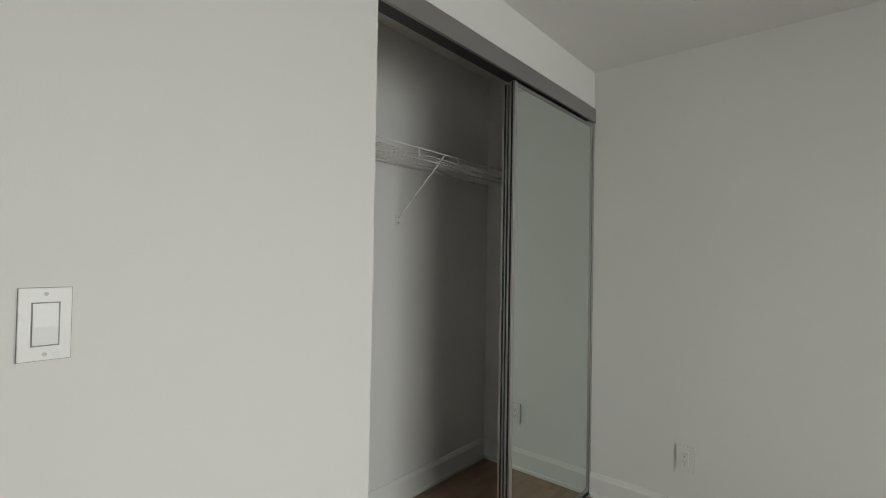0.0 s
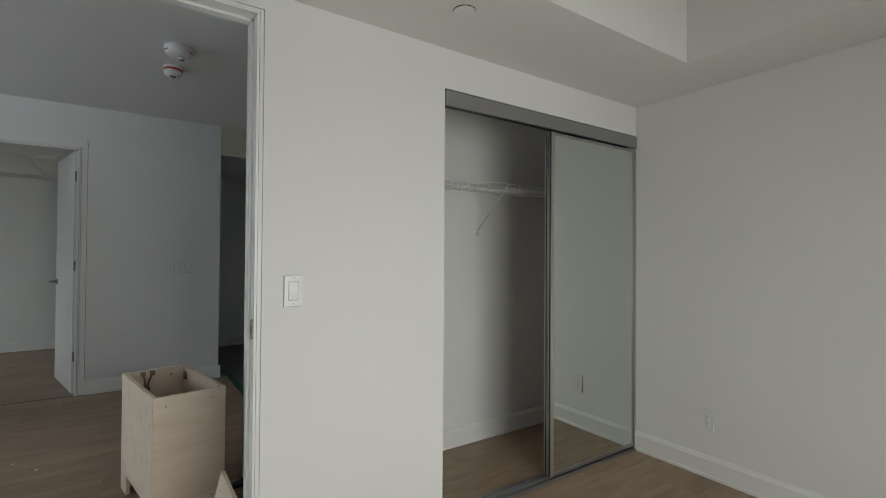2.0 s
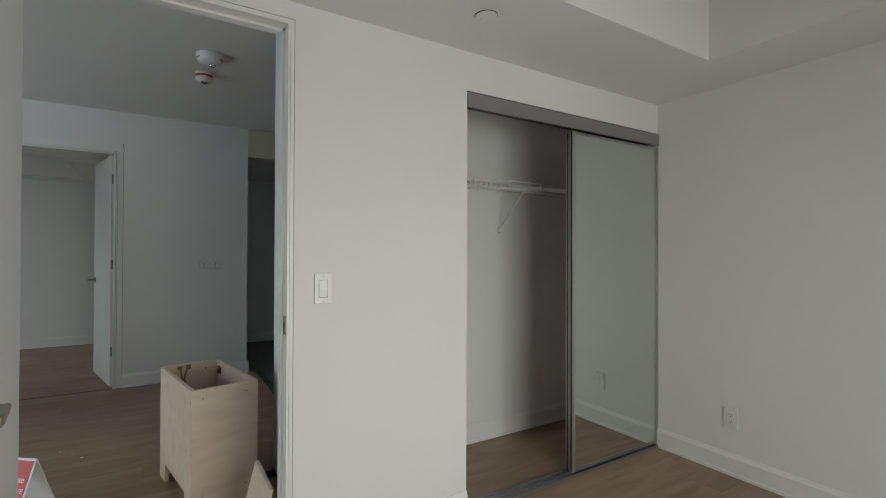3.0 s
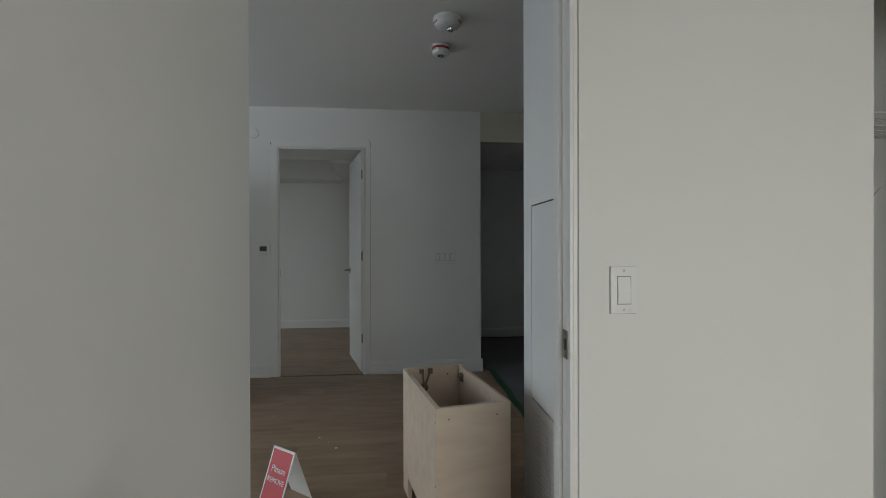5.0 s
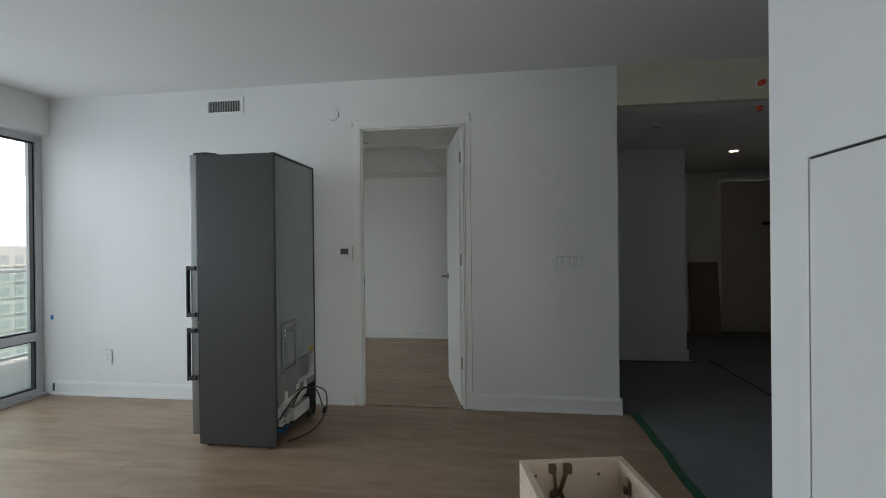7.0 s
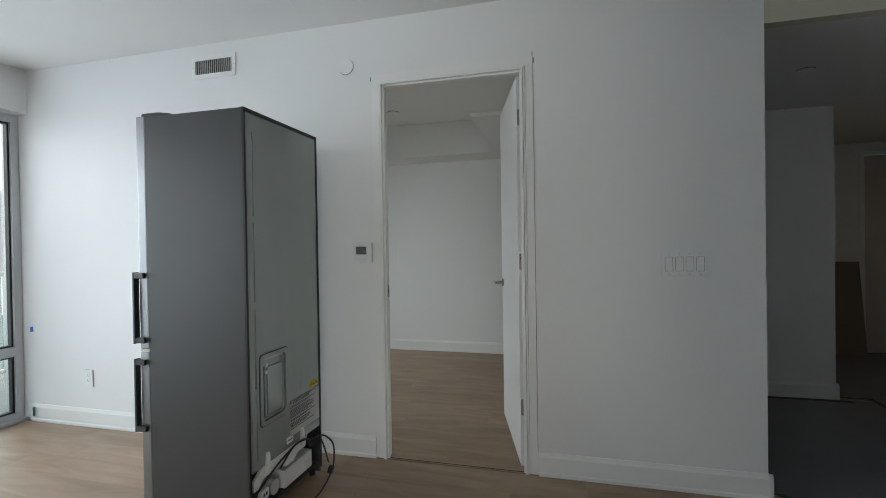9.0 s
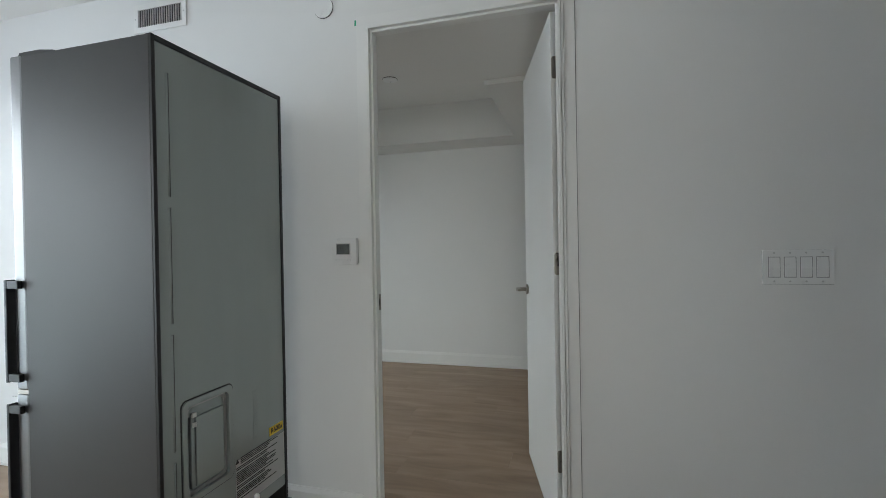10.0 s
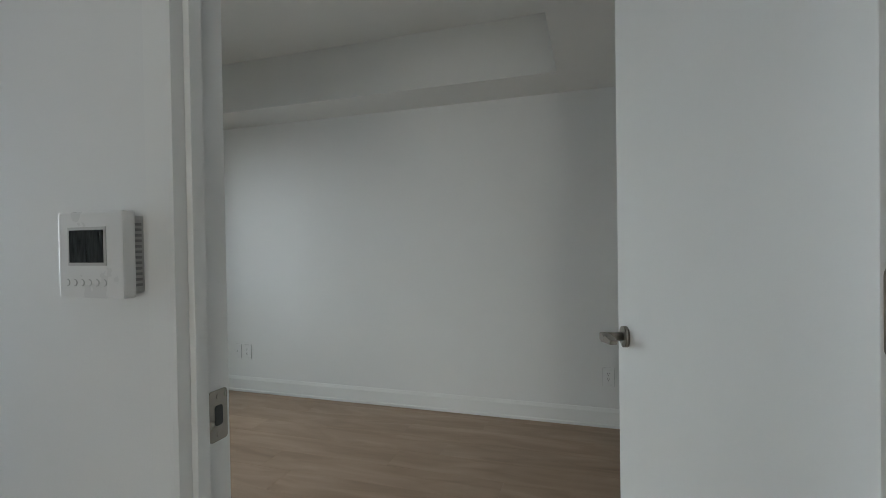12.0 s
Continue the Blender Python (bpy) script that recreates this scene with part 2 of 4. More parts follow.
def words(name, text, size, material, parent, m, label=""):
    cu = bpy.data.curves.new(name, "FONT")
    cu.body, cu.size, cu.extrude, cu.align_x, cu.align_y = text, size, 0.0004, "CENTER", "CENTER"
    ob = new(name, cu)
    bpy.context.view_layer.update()
    me = bpy.data.meshes.new_from_object(ob.evaluated_get(bpy.context.evaluated_depsgraph_get()))
    bpy.data.objects.remove(ob)
    me.materials.clear()
    me.materials.append(material)
    o = new(name, me)
    o.parent = parent
    o.matrix_local = m
    if label:
        o["label"] = label
    return o


# ---- plan ----
YW, YL = 1.108, 1.180        # bedroom and living faces of the door wall
YF, YB = 4.41, 4.476         # living and second-bedroom faces of the far wall
XR = 2.452                   # bedroom side wall
XW = -4.165                  # window line
ZC, ZD, ZS = 2.495, 2.209, 2.18
Y2 = 7.045                   # second bedroom's far wall
XF, YK, YC = 0.304, 2.096, 1.778   # fan coil wall face, its end, closet back
DX0, DX1, DH = -0.656, 0.138, 2.085     # first doorway, clear
FX0, FX1, FH = -1.371, -0.593, 2.118    # second doorway, clear
BX0, BX1, BZ0, BZ1 = -0.10, 1.80, 0.10, 1.85   # bedroom window opening
J = 0.030
TOP = 2.85

structure("wall_bedroom_door", PAINT, "smooth white painted drywall beside the bedroom door", "wall",
          ((XW, YW, 0), (DX0 - J, YL, TOP)), ((DX0 - J, YW, DH + J), (DX1 + J, YL, TOP)), ((DX1 + J, YW, 0), (0.964, YL, TOP)),
          ((0.964, YW, 1.996), (XR, YL, TOP)))
structure("wall_bedroom_side", PAINT, "plain white painted drywall with a low outlet", "wall", ((XR, -2.02, 0), (XR + 0.12, YK, TOP)))
structure("wall_closet_back", PAINT, "white painted back wall of the closet", "wall", ((XF, YC, 0), (XR, YK, TOP)))
structure("wall_closet_left", PAINT, "white painted side wall of the closet", "wall", ((0.85, YL, 0), (0.93, YC, TOP)))
structure("wall_fan_coil", PAINT, "white painted wall that encloses the fan coil unit", "wall",
          ((XF, YL, 0), (XF + 0.09, YC, TOP)))
structure("wall_bedroom_left", PAINT, "white painted bedroom wall", "wall", ((-2.02, -1.9, 0), (-1.9, YW, TOP)))
structure("wall_bedroom_window", PAINT, "white painted wall round the bedroom window", "wall",
          ((-2.02, -2.02, 0), (BX0, -1.9, TOP)), ((BX1, -2.02, 0), (XR, -1.9, TOP)), ((BX0, -2.02, BZ1), (BX1, -1.9, TOP)), ((BX0, -2.02, 0), (BX1, -1.9, BZ0)))
structure("wall_far", PAINT, "white painted living room wall with a doorway", "wall",
          ((XW - 0.1, YF, 0), (FX0 - J, YB, TOP)), ((FX0 - J, YF, FH + J), (FX1 + J, YB, TOP)), ((FX1 + J, YF, 0), (0.52, YB, TOP)))
structure("wall_hall_header", HEADER_TONE, "yellowish drywall header over the hallway", "wall", ((0.52, YF + 0.002, ZD), (4.1, YB, TOP)))
structure("wall_window_living", PAINT, "white painted wall round the living room window", "wall",
          ((XW - 0.12, YW, 0), (XW + 0.0, 1.30, TOP)), ((XW - 0.12, 1.30, 2.18), (XW, YF, TOP)))
structure("wall_kitchen", PAINT, "plain white painted wall", "wall", ((XR + 0.12, YK - 0.12, 0), (4.1, YK, TOP)))
structure("wall_kitchen_end", PAINT, "plain white painted wall", "wall", ((4.0, YK, 0), (4.1, 7.85, TOP)))
structure("wall_second_bedroom_far", PAINT, "white painted bedroom wall with low outlets", "wall", ((XW - 0.1, Y2, 0), (0.5, Y2 + 0.12, TOP)))
structure("wall_second_bedroom_side", PAINT, "plain white painted wall", "wall", ((0.40, YB, 0), (0.52, Y2, TOP)))
structure("wall_second_bedroom_window", PAINT, "white painted wall round the bedroom window", "wall",
          ((XW - 0.12, YB, 0), (XW, 4.9, TOP)), ((XW - 0.12, 6.85, 0), (XW, Y2, TOP)), ((XW - 0.12, 4.9, 2.15), (XW, 6.85, TOP)))
structure("wall_hall_left", PAINT, "white painted hallway wall in shade", "wall", ((0.52, 6.06, 0), (1.58, 6.18, TOP)), ((1.48, 6.18, 0), (1.58, 7.75, TOP)))
structure("wall_hall_right", PAINT, "white painted hallway wall in shade", "wall", ((2.87, YB, 0), (2.99, 6.76, TOP)))
structure("wall_hall_end", PAINT, "white painted wall round the entry door", "wall", ((1.5, 7.75, 0), (2.62, 7.87, TOP)), ((3.50, 7.75, 0), (4.1, 7.87, TOP)), ((2.62, 7.75, 2.12), (3.50, 7.87, TOP)))

# ceilings and soffits
structure("ceiling_living", CEIL, "flat white painted living room ceiling", "ceiling", ((XW, YL, ZC), (4.1, YF, TOP + 0.1)))
structure("ceiling_bedroom", CEIL, "white bedroom ceiling with lower soffits round it", "ceiling",
          ((-2.0, -2.0, ZC), (2.03, 0.56, TOP + 0.1)), ((-2.0, 0.56, ZS), (XR, YW, TOP + 0.1)), ((2.03, -2.0, ZS), (XR, 0.56, TOP + 0.1)))
structure("ceiling_closet", CEIL, "white closet ceiling", "ceiling", ((0.85, YL, 2.3), (XR, YC, TOP)))
structure("ceiling_hall", CEIL, "lowered grey hallway ceiling", "ceiling", ((0.52, YB, ZD), (4.1, 7.85, TOP + 0.1)))
structure("ceiling_second_bedroom", CEIL, "white bedroom ceiling with lower soffits round it", "ceiling",
          ((XW, 5.33, ZC), (-1.05, 6.66, TOP + 0.1)), ((XW, YB, ZS), (0.5, 5.33, TOP + 0.1)), ((XW, 6.66, 2.15), (0.5, Y2, TOP + 0.1)), ((-1.05, 5.33, 2.15), (0.5, 6.66, TOP + 0.1)))
structure("soffit_window", PAINT, "white painted soffit over the living room window", "soffit", ((XW, YL, 2.188), (-4.08, YF, ZC)))

# ---- floor slab ----
FLOOR = structure("floor", SLAB, "light oak laminate plank floor, slightly dusty", "floor", ((XW - 0.1, -2.02, -0.2), (4.1, 7.9, -0.014)))


# ---- trim ----
def baseboard(name, p, q, out):
    """From p to q along a wall whose face looks to out: tall flat board, eased top and a small shoe."""
    bm = bmesh.new()
    prof = [(0, 0), (0.018, 0), (0.018, 0.016), (0.013, 0.022), (0.013, 0.098), (0.009, 0.108), (0.005, 0.120), (0, 0.120)]
    p, q, o = Vector((*p, 0)), Vector((*q, 0)), Vector((*out, 0))
    a = [bm.verts.new(p + o * u + Vector((0, 0, v + 0.001))) for u, v in prof]
    b = [bm.verts.new(q + o * u + Vector((0, 0, v + 0.001))) for u, v in prof]
    for i in range(len(prof) - 1):
        bm.faces.new((a[i], a[i + 1], b[i + 1], b[i]))
    bm.faces.new((a[-1], a[0], b[0], b[-1]))
    bm.faces.new(a)
    bm.faces.new(b[::-1])
    ob = part(name, bm, TRIM)
    return tagged(ob, "white painted flat baseboard with a small shoe", "baseboard", "", "structure")


baseboard("baseboard_far_left", (XW + 0.09, YF), (FX0 - 0.066, YF), (0, -1))
baseboard("baseboard_far_right", (FX1 + 0.066, YF), (0.538, YF), (0, -1))
baseboard("baseboard_far_return", (0.52, YF - 0.018), (0.52, YB), (1, 0))
baseboard("baseboard_bedroom_side", (XR, -1.9), (XR, YW - 0.002), (-1, 0))
baseboard("baseboard_bedroom_door", (DX1 + 0.020, YW), (0.964, YW), (0, -1))
baseboard("baseboard_bedroom_left", (-1.9, YW), (DX0 - 0.020, YW), (0, -1))
baseboard("baseboard_closet_back", (0.93, YC), (XR, YC), (0, -1))
baseboard("baseboard_closet_side", (XR, 1.19), (XR, YC), (-1, 0))
baseboard("baseboard_second_bedroom", (XW, Y2), (0.40, Y2), (0, -1))
baseboard("baseboard_hall_left", (0.52, 6.06), (1.598, 6.06), (0, -1))
baseboard("baseboard_hall_return", (1.58, 6.042), (1.58, 7.75), (1, 0))
baseboard("baseboard_hall_right", (2.87, YB), (2.87, 6.76), (-1, 0))
baseboard("baseboard_fan_coil_end", (XF, YK), (2.4, YK), (0, 1))


def door_frame(name, x0, x1, h, ya, yb, flat_front):
    """Jambs and head between two faces, a double bead on the lower face and, where flat_front, a flat casing round it."""
    fr = thing(name, pose(0, 0, 0), "white painted door frame with stepped casing", "door frame", "", "structure")
    lo, hi = ya + 0.008, yb + 0.001
    boxes("jamb", TRIM, fr, ((x0 - J, lo, 0.001), (x0, hi, h)))
    boxes("jamb", TRIM, fr, ((x1, lo, 0.001), (x1 + J, hi, h)))
    boxes("head_jamb", TRIM, fr, ((x0 - J, lo, h), (x1 + J, hi, h + J)))
    beads = (("casing_bead", 0.0004, 0.0092, -0.010, 0.017), ("casing_bead", 0.0114, 0.0205, -0.010, 0.012))
    flat = (("casing", 0.0222, 0.062, 0.006, 0.003),)
    for side, y, steps in ((1, ya, beads + flat if flat_front else beads), (-1, yb, (("casing", 0.004, 0.060, -0.006, 0.003),))):
        for nm, w0, w1, d0, d1 in steps:
            a, b = sorted((y - side * d0, y - side * d1) if nm == "casing_bead" else (y + side * d0, y - side * d1))
            boxes(nm, TRIM, fr, ((x0 - w1, a, 0.001), (x0 - w0, b, h + w0)), bevel=0.001)
            boxes(nm, TRIM, fr, ((x1 + w0, a, 0.001), (x1 + w1, b, h + w0)), bevel=0.001)
            boxes(nm, TRIM, fr, ((x0 - w1, a, h + w0), (x1 + w1, b, h + w1)), bevel=0.001)
    return fr


frame_a = door_frame("door_frame_1", DX0, DX1, DH, YW, YL, False)
frame_b = door_frame("door_frame_2", FX0, FX1, FH, YF, YB, True)
# added dark strip: paints the shaded gap between leaf and jamb
boxes("hinge_gap_shade", RUBBER, frame_b, ((FX1 - 0.0055, 4.448, 0.004), (FX1 - 0.0004, 4.473, FH - 0.004)), label="dark strip for the shade in the hinge gap")
boxes("threshold_seam", RUBBER, frame_b, ((FX0, YF + 0.010, -0.0005), (FX1, YF + 0.016, 0.0012)))
# dark strip painted in for the shadow line at the casing's outer edge
boxes("casing_edge_shade", EDGE_SHADE, frame_b, ((FX1 + 0.062, YF - 0.0035, 0.12), (FX1 + 0.0636, YF + 0.001, FH + 0.06)))
# stops: thin strips that the leaves close against
for fr, x0, x1, h, y0, y1 in ((frame_a, DX0, DX1, DH, 1.142, 1.179), (frame_b, FX0, FX1, FH, 4.412, 4.432)):
    boxes("door_stop", TRIM, fr, ((x0, y0, 0.001), (x0 + 0.010, y1, h)), bevel=0.001)
    boxes("door_stop", TRIM, fr, ((x1 - 0.010, y0, 0.001), (x1, y1, h)), bevel=0.001)
    boxes("door_stop", TRIM, fr, ((x0, y0, h - 0.010), (x1, y1, h)), bevel=0.001)


def strike_plate(parent, x, y, z, s):
    """Strike on a jamb; s: the way the jamb looks along x."""
    bm = bmesh.new()
    bm_prism(bm, rounded(y - 0.016, y + 0.016, z - 0.035, z + 0.035, 0.005), "x", *sorted((x - s * 0.001, x + s * 0.002)))
    pl = part("strike_plate", bm, NICKEL, parent, "satin nickel strike plate")
    bm = bmesh.new()
    bm_prism(bm, rounded(y - 0.007, y + 0.007, z - 0.014, z + 0.014, 0.004), "x", *sorted((x + s * 0.002, x + s * 0.0026)))
    part("latch_hole", bm, BLACK, pl)
    for dz in (-0.026, 0.026):
        rods("screw", NICKEL, pl, ((x + s * 0.0015, y, z + dz), (x + s * 0.0032, y, z + dz), 0.0042), seg=12)


strike_plate(frame_a, DX1, 1.119, 0.956, -1)
strike_plate(frame_b, FX0, 4.456, 0.950, 1)


def lever_handle(parent, x, y, z, side, to):
    """On a leaf face at y that looks to side (-1, 1 along y); the lever points to `to` along x."""
    h = rods("door_handle", NICKEL, parent, ((x, y, z), (x, y + side * 0.010, z), 0.026), seg=32, label="satin nickel lever handle on a round rose")
    rods("spindle", NICKEL, h, ((x, y + side * 0.010, z), (x, y + side * 0.056, z), 0.0105), seg=24)
    bm = bmesh.new()
    prof = [(0.0115, -0.0095), (-0.010, -0.0105), (-0.078, -0.004), (-0.088, 0.008), (-0.060, 0.0095), (-0.010, 0.0105), (0.0115, 0.0095)]
    prof = [(-to * u, v) for u, v in prof]
    bm_prism(bm, [(x + u, z + v) for u, v in prof], "y", *sorted((y + side * 0.046, y + side * 0.064)))
    bmesh.ops.bevel(bm, geom=bm.edges[:], offset=0.004, segments=3, affect="EDGES", profile=0.6)
    part("lever", bm, NICKEL, h)
    return h


def door_leaf(name, w, h, thick, m, label, hinge_z, knuckle=1):
    """Local: hinge line at the origin, leaf along -x or +x by w's sign, faces at y 0 and -thick, seen from above."""
    s = 1 if w > 0 else -1
    bm = bmesh.new()
    bm_box(bm, (min(0, w), -thick, 0.008), (max(0, w), 0, h), 0.0015)
    d = part(name, bm, DOOR)
    d.matrix_world = m
    tagged(d, label, "door", "", "structure")
    hx = w - s * 0.065
    lever_handle(d, hx, 0.0, 0.945, 1, -s)
    lever_handle(d, hx, -thick, 0.945, -1, -s)
    e = w
    bm = bmesh.new()
    bm_prism(bm, rounded(-thick / 2 - 0.0125, -thick / 2 + 0.0125, 0.945 - 0.029, 0.945 + 0.029, 0.002), "x", *sorted((e - s * 0.001, e + s * 0.0015)))
    lp = part("latch_plate", bm, NICKEL, d, "satin nickel latch face plate")
    bm = bmesh.new()
    bm_cyl(bm, (e, -thick / 2, 0.945), (e + s * 0.009, -thick / 2 - 0.002, 0.945), 0.0095, 16, 0.006)
    part("latch_bolt", bm, CHROME, lp)
    for dz in (-0.022, 0.022):
        rods("screw", NICKEL, lp, ((e, -thick / 2, 0.945 + dz), (e + s * 0.0028, -thick / 2, 0.945 + dz), 0.0038), seg=12)
    for z in hinge_z:
        bm = bmesh.new()
        bm_prism(bm, rounded(-thick + 0.003, -0.001, z - 0.044, z + 0.044, 0.010), "x", *sorted((0, -s * 0.0022)))
        hg = part("hinge", bm, NICKEL, d, "satin nickel butt hinge")
        ky = 0.006 if knuckle > 0 else -thick - 0.006
        rods("knuckle", NICKEL, hg, ((-s * 0.004, ky, z - 0.045), (-s * 0.004, ky, z + 0.045), 0.0055), seg=16)
        for dy, dz in ((-0.45, 0.028), (-0.58, 0.0), (-0.45, -0.028)):
            rods("screw", NICKEL, hg, ((-s * 0.002, dy * thick, z + dz), (-s * 0.0034, dy * thick, z + dz), 0.0042), seg=12)
    return d


HZ = (1.890, 1.112, 0.325)
# closed, the first leaf lies along +x with its free face to the bedroom; it stands open into the bedroom
door_leaf("door_1", 0.792, DH - 0.006, 0.036, pose(-0.607, 1.100, 0, 0, 0, -86.0), "white painted flush bedroom door standing open", HZ, -1)
# the second opens away from the living room
door_leaf("door_2", -0.781, FH - 0.008, 0.036, pose(-0.590, 4.482, 0, 0, 0, -76.2), "white painted flush bedroom door standing ajar", HZ)


# ---- closet ----
def closet_doors():
    c = thing("sliding_closet_door", pose(0, 0, 0), "grey aluminium sliding closet door with mirror, pushed aside", "closet door")
    x0, x1 = 0.966, XR - 0.002
    boxes("fascia", ALU, c, ((x0, 1.100, 1.918), (x1, 1.112, 1.988)), bevel=0.002, label="satin grey aluminium top track fascia")
    boxes("top_track", BLACK, c, ((x0, 1.113, 1.935), (x1, 1.185, 1.995)))
    bt = boxes("bottom_track", ALU, c, ((x0, 1.098, 0.001), (x1, 1.184, 0.007)), label="ribbed aluminium floor track")
    for y in (1.100, 1.138, 1.176):
        boxes("track_rib", ALU, bt, ((x0, y, 0.007), (x1, y + 0.006, 0.017)), bevel=0.001)
    boxes("side_channel", ALU_V, c, ((x1 - 0.016, 1.106, 0.02), (x1, 1.176, 1.905)), bevel=0.002)
    for k, (xa, xb, y) in enumerate(((1.676, 2.430, 1.110), (1.690, 2.428, 1.150))):
        pn = boxes("mirror_panel", MIRROR, c, ((xa + 0.022, y + 0.004, 0.042), (xb - 0.008, y + 0.009, 1.893)), label="tall frameless-looking mirror pane")
        bm = bmesh.new()
        bm_box(bm, (xa, y, 0.022), (xa + 0.008, y + 0.024, 1.908), 0.002)
        bm_box(bm, (xa + 0.011, y + 0.002, 0.022), (xa + 0.025, y + 0.022, 1.908), 0.002)
        part("stile", bm, ALU_V, pn)
        boxes("stile_gasket", BLACK, pn, ((xa - 0.0008, y + 0.007, 0.024), (xa + 0.001, y + 0.015, 1.906)))
        boxes("stile_gasket", BLACK, pn, ((xa + 0.0078, y + 0.004, 0.022), (xa + 0.0115, y + 0.02, 1.908)))
        boxes("stile", ALU_V, pn, ((xb - 0.009, y, 0.022), (xb, y + 0.022, 1.908)), bevel=0.0015)
        boxes("rail", ALU, pn, ((xa + 0.026, y, 0.024), (xb - 0.010, y + 0.020, 0.043)), bevel=0.002)
        boxes("rail", ALU, pn, ((xa + 0.026, y, 1.892), (xb - 0.010, y + 0.020, 1.904)), bevel=0.002)
        boxes("panel_backing", GREYPLASTIC, pn, ((xa + 0.026, y + 0.0115, 0.062), (xb - 0.014, y + 0.015, 1.872)))


closet_doors()


def wire_shelf():
    s = thing("wire_shelf", pose(0, 0, 0), "white coated wire closet shelf with a diagonal brace", "shelf")
    x0, x1, yf, yb, z = 0.932, XR - 0.001, 1.497, YC - 0.005, 1.648
    rods("front_rail", PLASTIC, s, ((x0, yf, z + 0.022), (x1, yf, z + 0.022), 0.0032), seg=8)
    rods("front_rail", PLASTIC, s, ((x0, yf - 0.002, z - 0.024), (x1, yf - 0.002, z - 0.024), 0.0032), seg=8)
    rods("back_rail", PLASTIC, s, ((x0, yb, z), (x1, yb, z), 0.0032), seg=8)
    rods("middle_rail", PLASTIC, s, ((x0, 1.635, z - 0.005), (x1, 1.635, z - 0.005), 0.0028), seg=8)
    for x in (1.02, 1.283, 1.546, 1.809, 2.072, 2.335):
        rods("lip_strut", PLASTIC, s, ((x, yf, z - 0.024), (x, yf, z + 0.022), 0.0036), seg=8)
    bm = bmesh.new()
    bm_cyl(bm, (0, yb, z + 0.002), (0, yf + 0.001, z + 0.002), 0.0016, 6)
    wire = part("wire", bm, PLASTIC, s)
    wire.location = (x0 + 0.015, 0, 0)
    x = x0 + 0.015 + 0.0254
    while x < x1:
        w = wire.copy()
        scene.collection.objects.link(w)
        w.location = (x, 0, 0)
        x += 0.0254
    bm = bmesh.new()
    bm_cyl(bm, (1.690, YC - 0.010, 1.392), (1.708, yf - 0.004, z + 0.018), 0.0036, 10)
    br = part("brace", bm, PLASTIC, s, "white diagonal support brace", True)
    boxes("brace_foot", PLASTIC, br, ((1.679, YC - 0.009, 1.352), (1.701, YC - 0.0005, 1.402)), bevel=0.002)
    rods("screw", NICKEL, br, ((1.690, YC - 0.009, 1.37), (1.690, YC - 0.012, 1.37), 0.004), seg=10)


wire_shelf()


# ---- wall plates ----
def plate_base(name, w, h, label, category, m, group=""):
    """Local: plate in x and z, wall behind at y = 0, facing -y."""
    t = thing(name, m, label, category, group)
    bm = bmesh.new()
    bm_box(bm, (-w / 2, -0.0075, -h / 2), (w / 2, -0.001, h / 2), 0.0012)
    part("cover_plate", bm, PLASTIC, t)
    # grey sheet peeping out below and right: the plate's painted edge shadow
    boxes("plate_edge_shade", SEAM_SHADE, t, ((-w / 2 - 0.0005, -0.0016, -h / 2 - 0.0014), (w / 2 + 0.0014, 0.0, h / 2 + 0.0003)))
    return t


def rocker(t, x):
    # grey outline paints the shade in the joint round the rocker
    boxes("rocker_frame", SEAM_SHADE, t, ((x - 0.0178, -0.0079, -0.0352), (x + 0.0182, -0.004, 0.0348)))
    bm = bmesh.new()
    bm_prism(bm, [(-0.0055, -0.0328), (-0.0098, -0.0328), (-0.0115, -0.004), (-0.0084, 0.0328), (-0.0055, 0.0328)], "x", x - 0.0158, x + 0.0158)
    part("rocker", bm, PLASTIC, t)


def light_switch(m, gangs, label):
    t = plate_base("light_switch", 0.066 + 0.0462 * (gangs - 1), 0.115, label, "switch", m)
    for k in range(gangs):
        x = (k - (gangs - 1) / 2) * 0.0462
        rocker(t, x)
        for dz in (-0.048, 0.048):
            rods("screw", GREYPLASTIC, t, ((x, -0.006, dz), (x, -0.0084, dz), 0.0032), seg=10)
    return t


def outlet(m):
    t = plate_base("wall_outlet", 0.070, 0.115, "white duplex outlet with a plain cover plate on the wall", "outlet", m, "wall outlets")
    boxes("receptacle", PLASTIC, t, ((-0.0168, -0.0092, -0.0335), (0.0168, -0.005, 0.0335)), bevel=0.001)
    for dz in (-0.017, 0.017):
        boxes("slot", BLACK, t, ((-0.0075, -0.0096, dz + 0.001), (-0.0055, -0.0091, dz + 0.009)))
        boxes("slot", BLACK, t, ((0.0052, -0.0096, dz + 0.002), (0.0072, -0.0091, dz + 0.009)))
        rods("ground_hole", BLACK, t, ((0, -0.0090, dz - 0.006), (0, -0.0096, dz - 0.006), 0.0027), seg=10)
    return t


light_switch(pose(0.279, YW, 1.089), 1, "white single rocker light switch beside the bedroom door")
light_switch(pose(0.174, YF, 1.100), 4, "white four-gang rocker light switch on the living room wall")
first_outlet = outlet(pose(XR, 0.668, 0.316, 0, 0, -90))
copy_thing(first_outlet, pose(-3.556, YF, 0.332))
copy_thing(first_outlet, pose(-3.556, Y2, 0.327))
copy_thing(first_outlet, pose(-0.780, Y2, 0.322))
blank = plate_base("data_outlet", 0.070, 0.115, "white data outlet plate beside a power outlet", "outlet", pose(-3.655, Y2, 0.327))
rods("centre_hole", BLACK, blank, ((0, -0.007, 0), (0, -0.0082, 0), 0.004), seg=12)


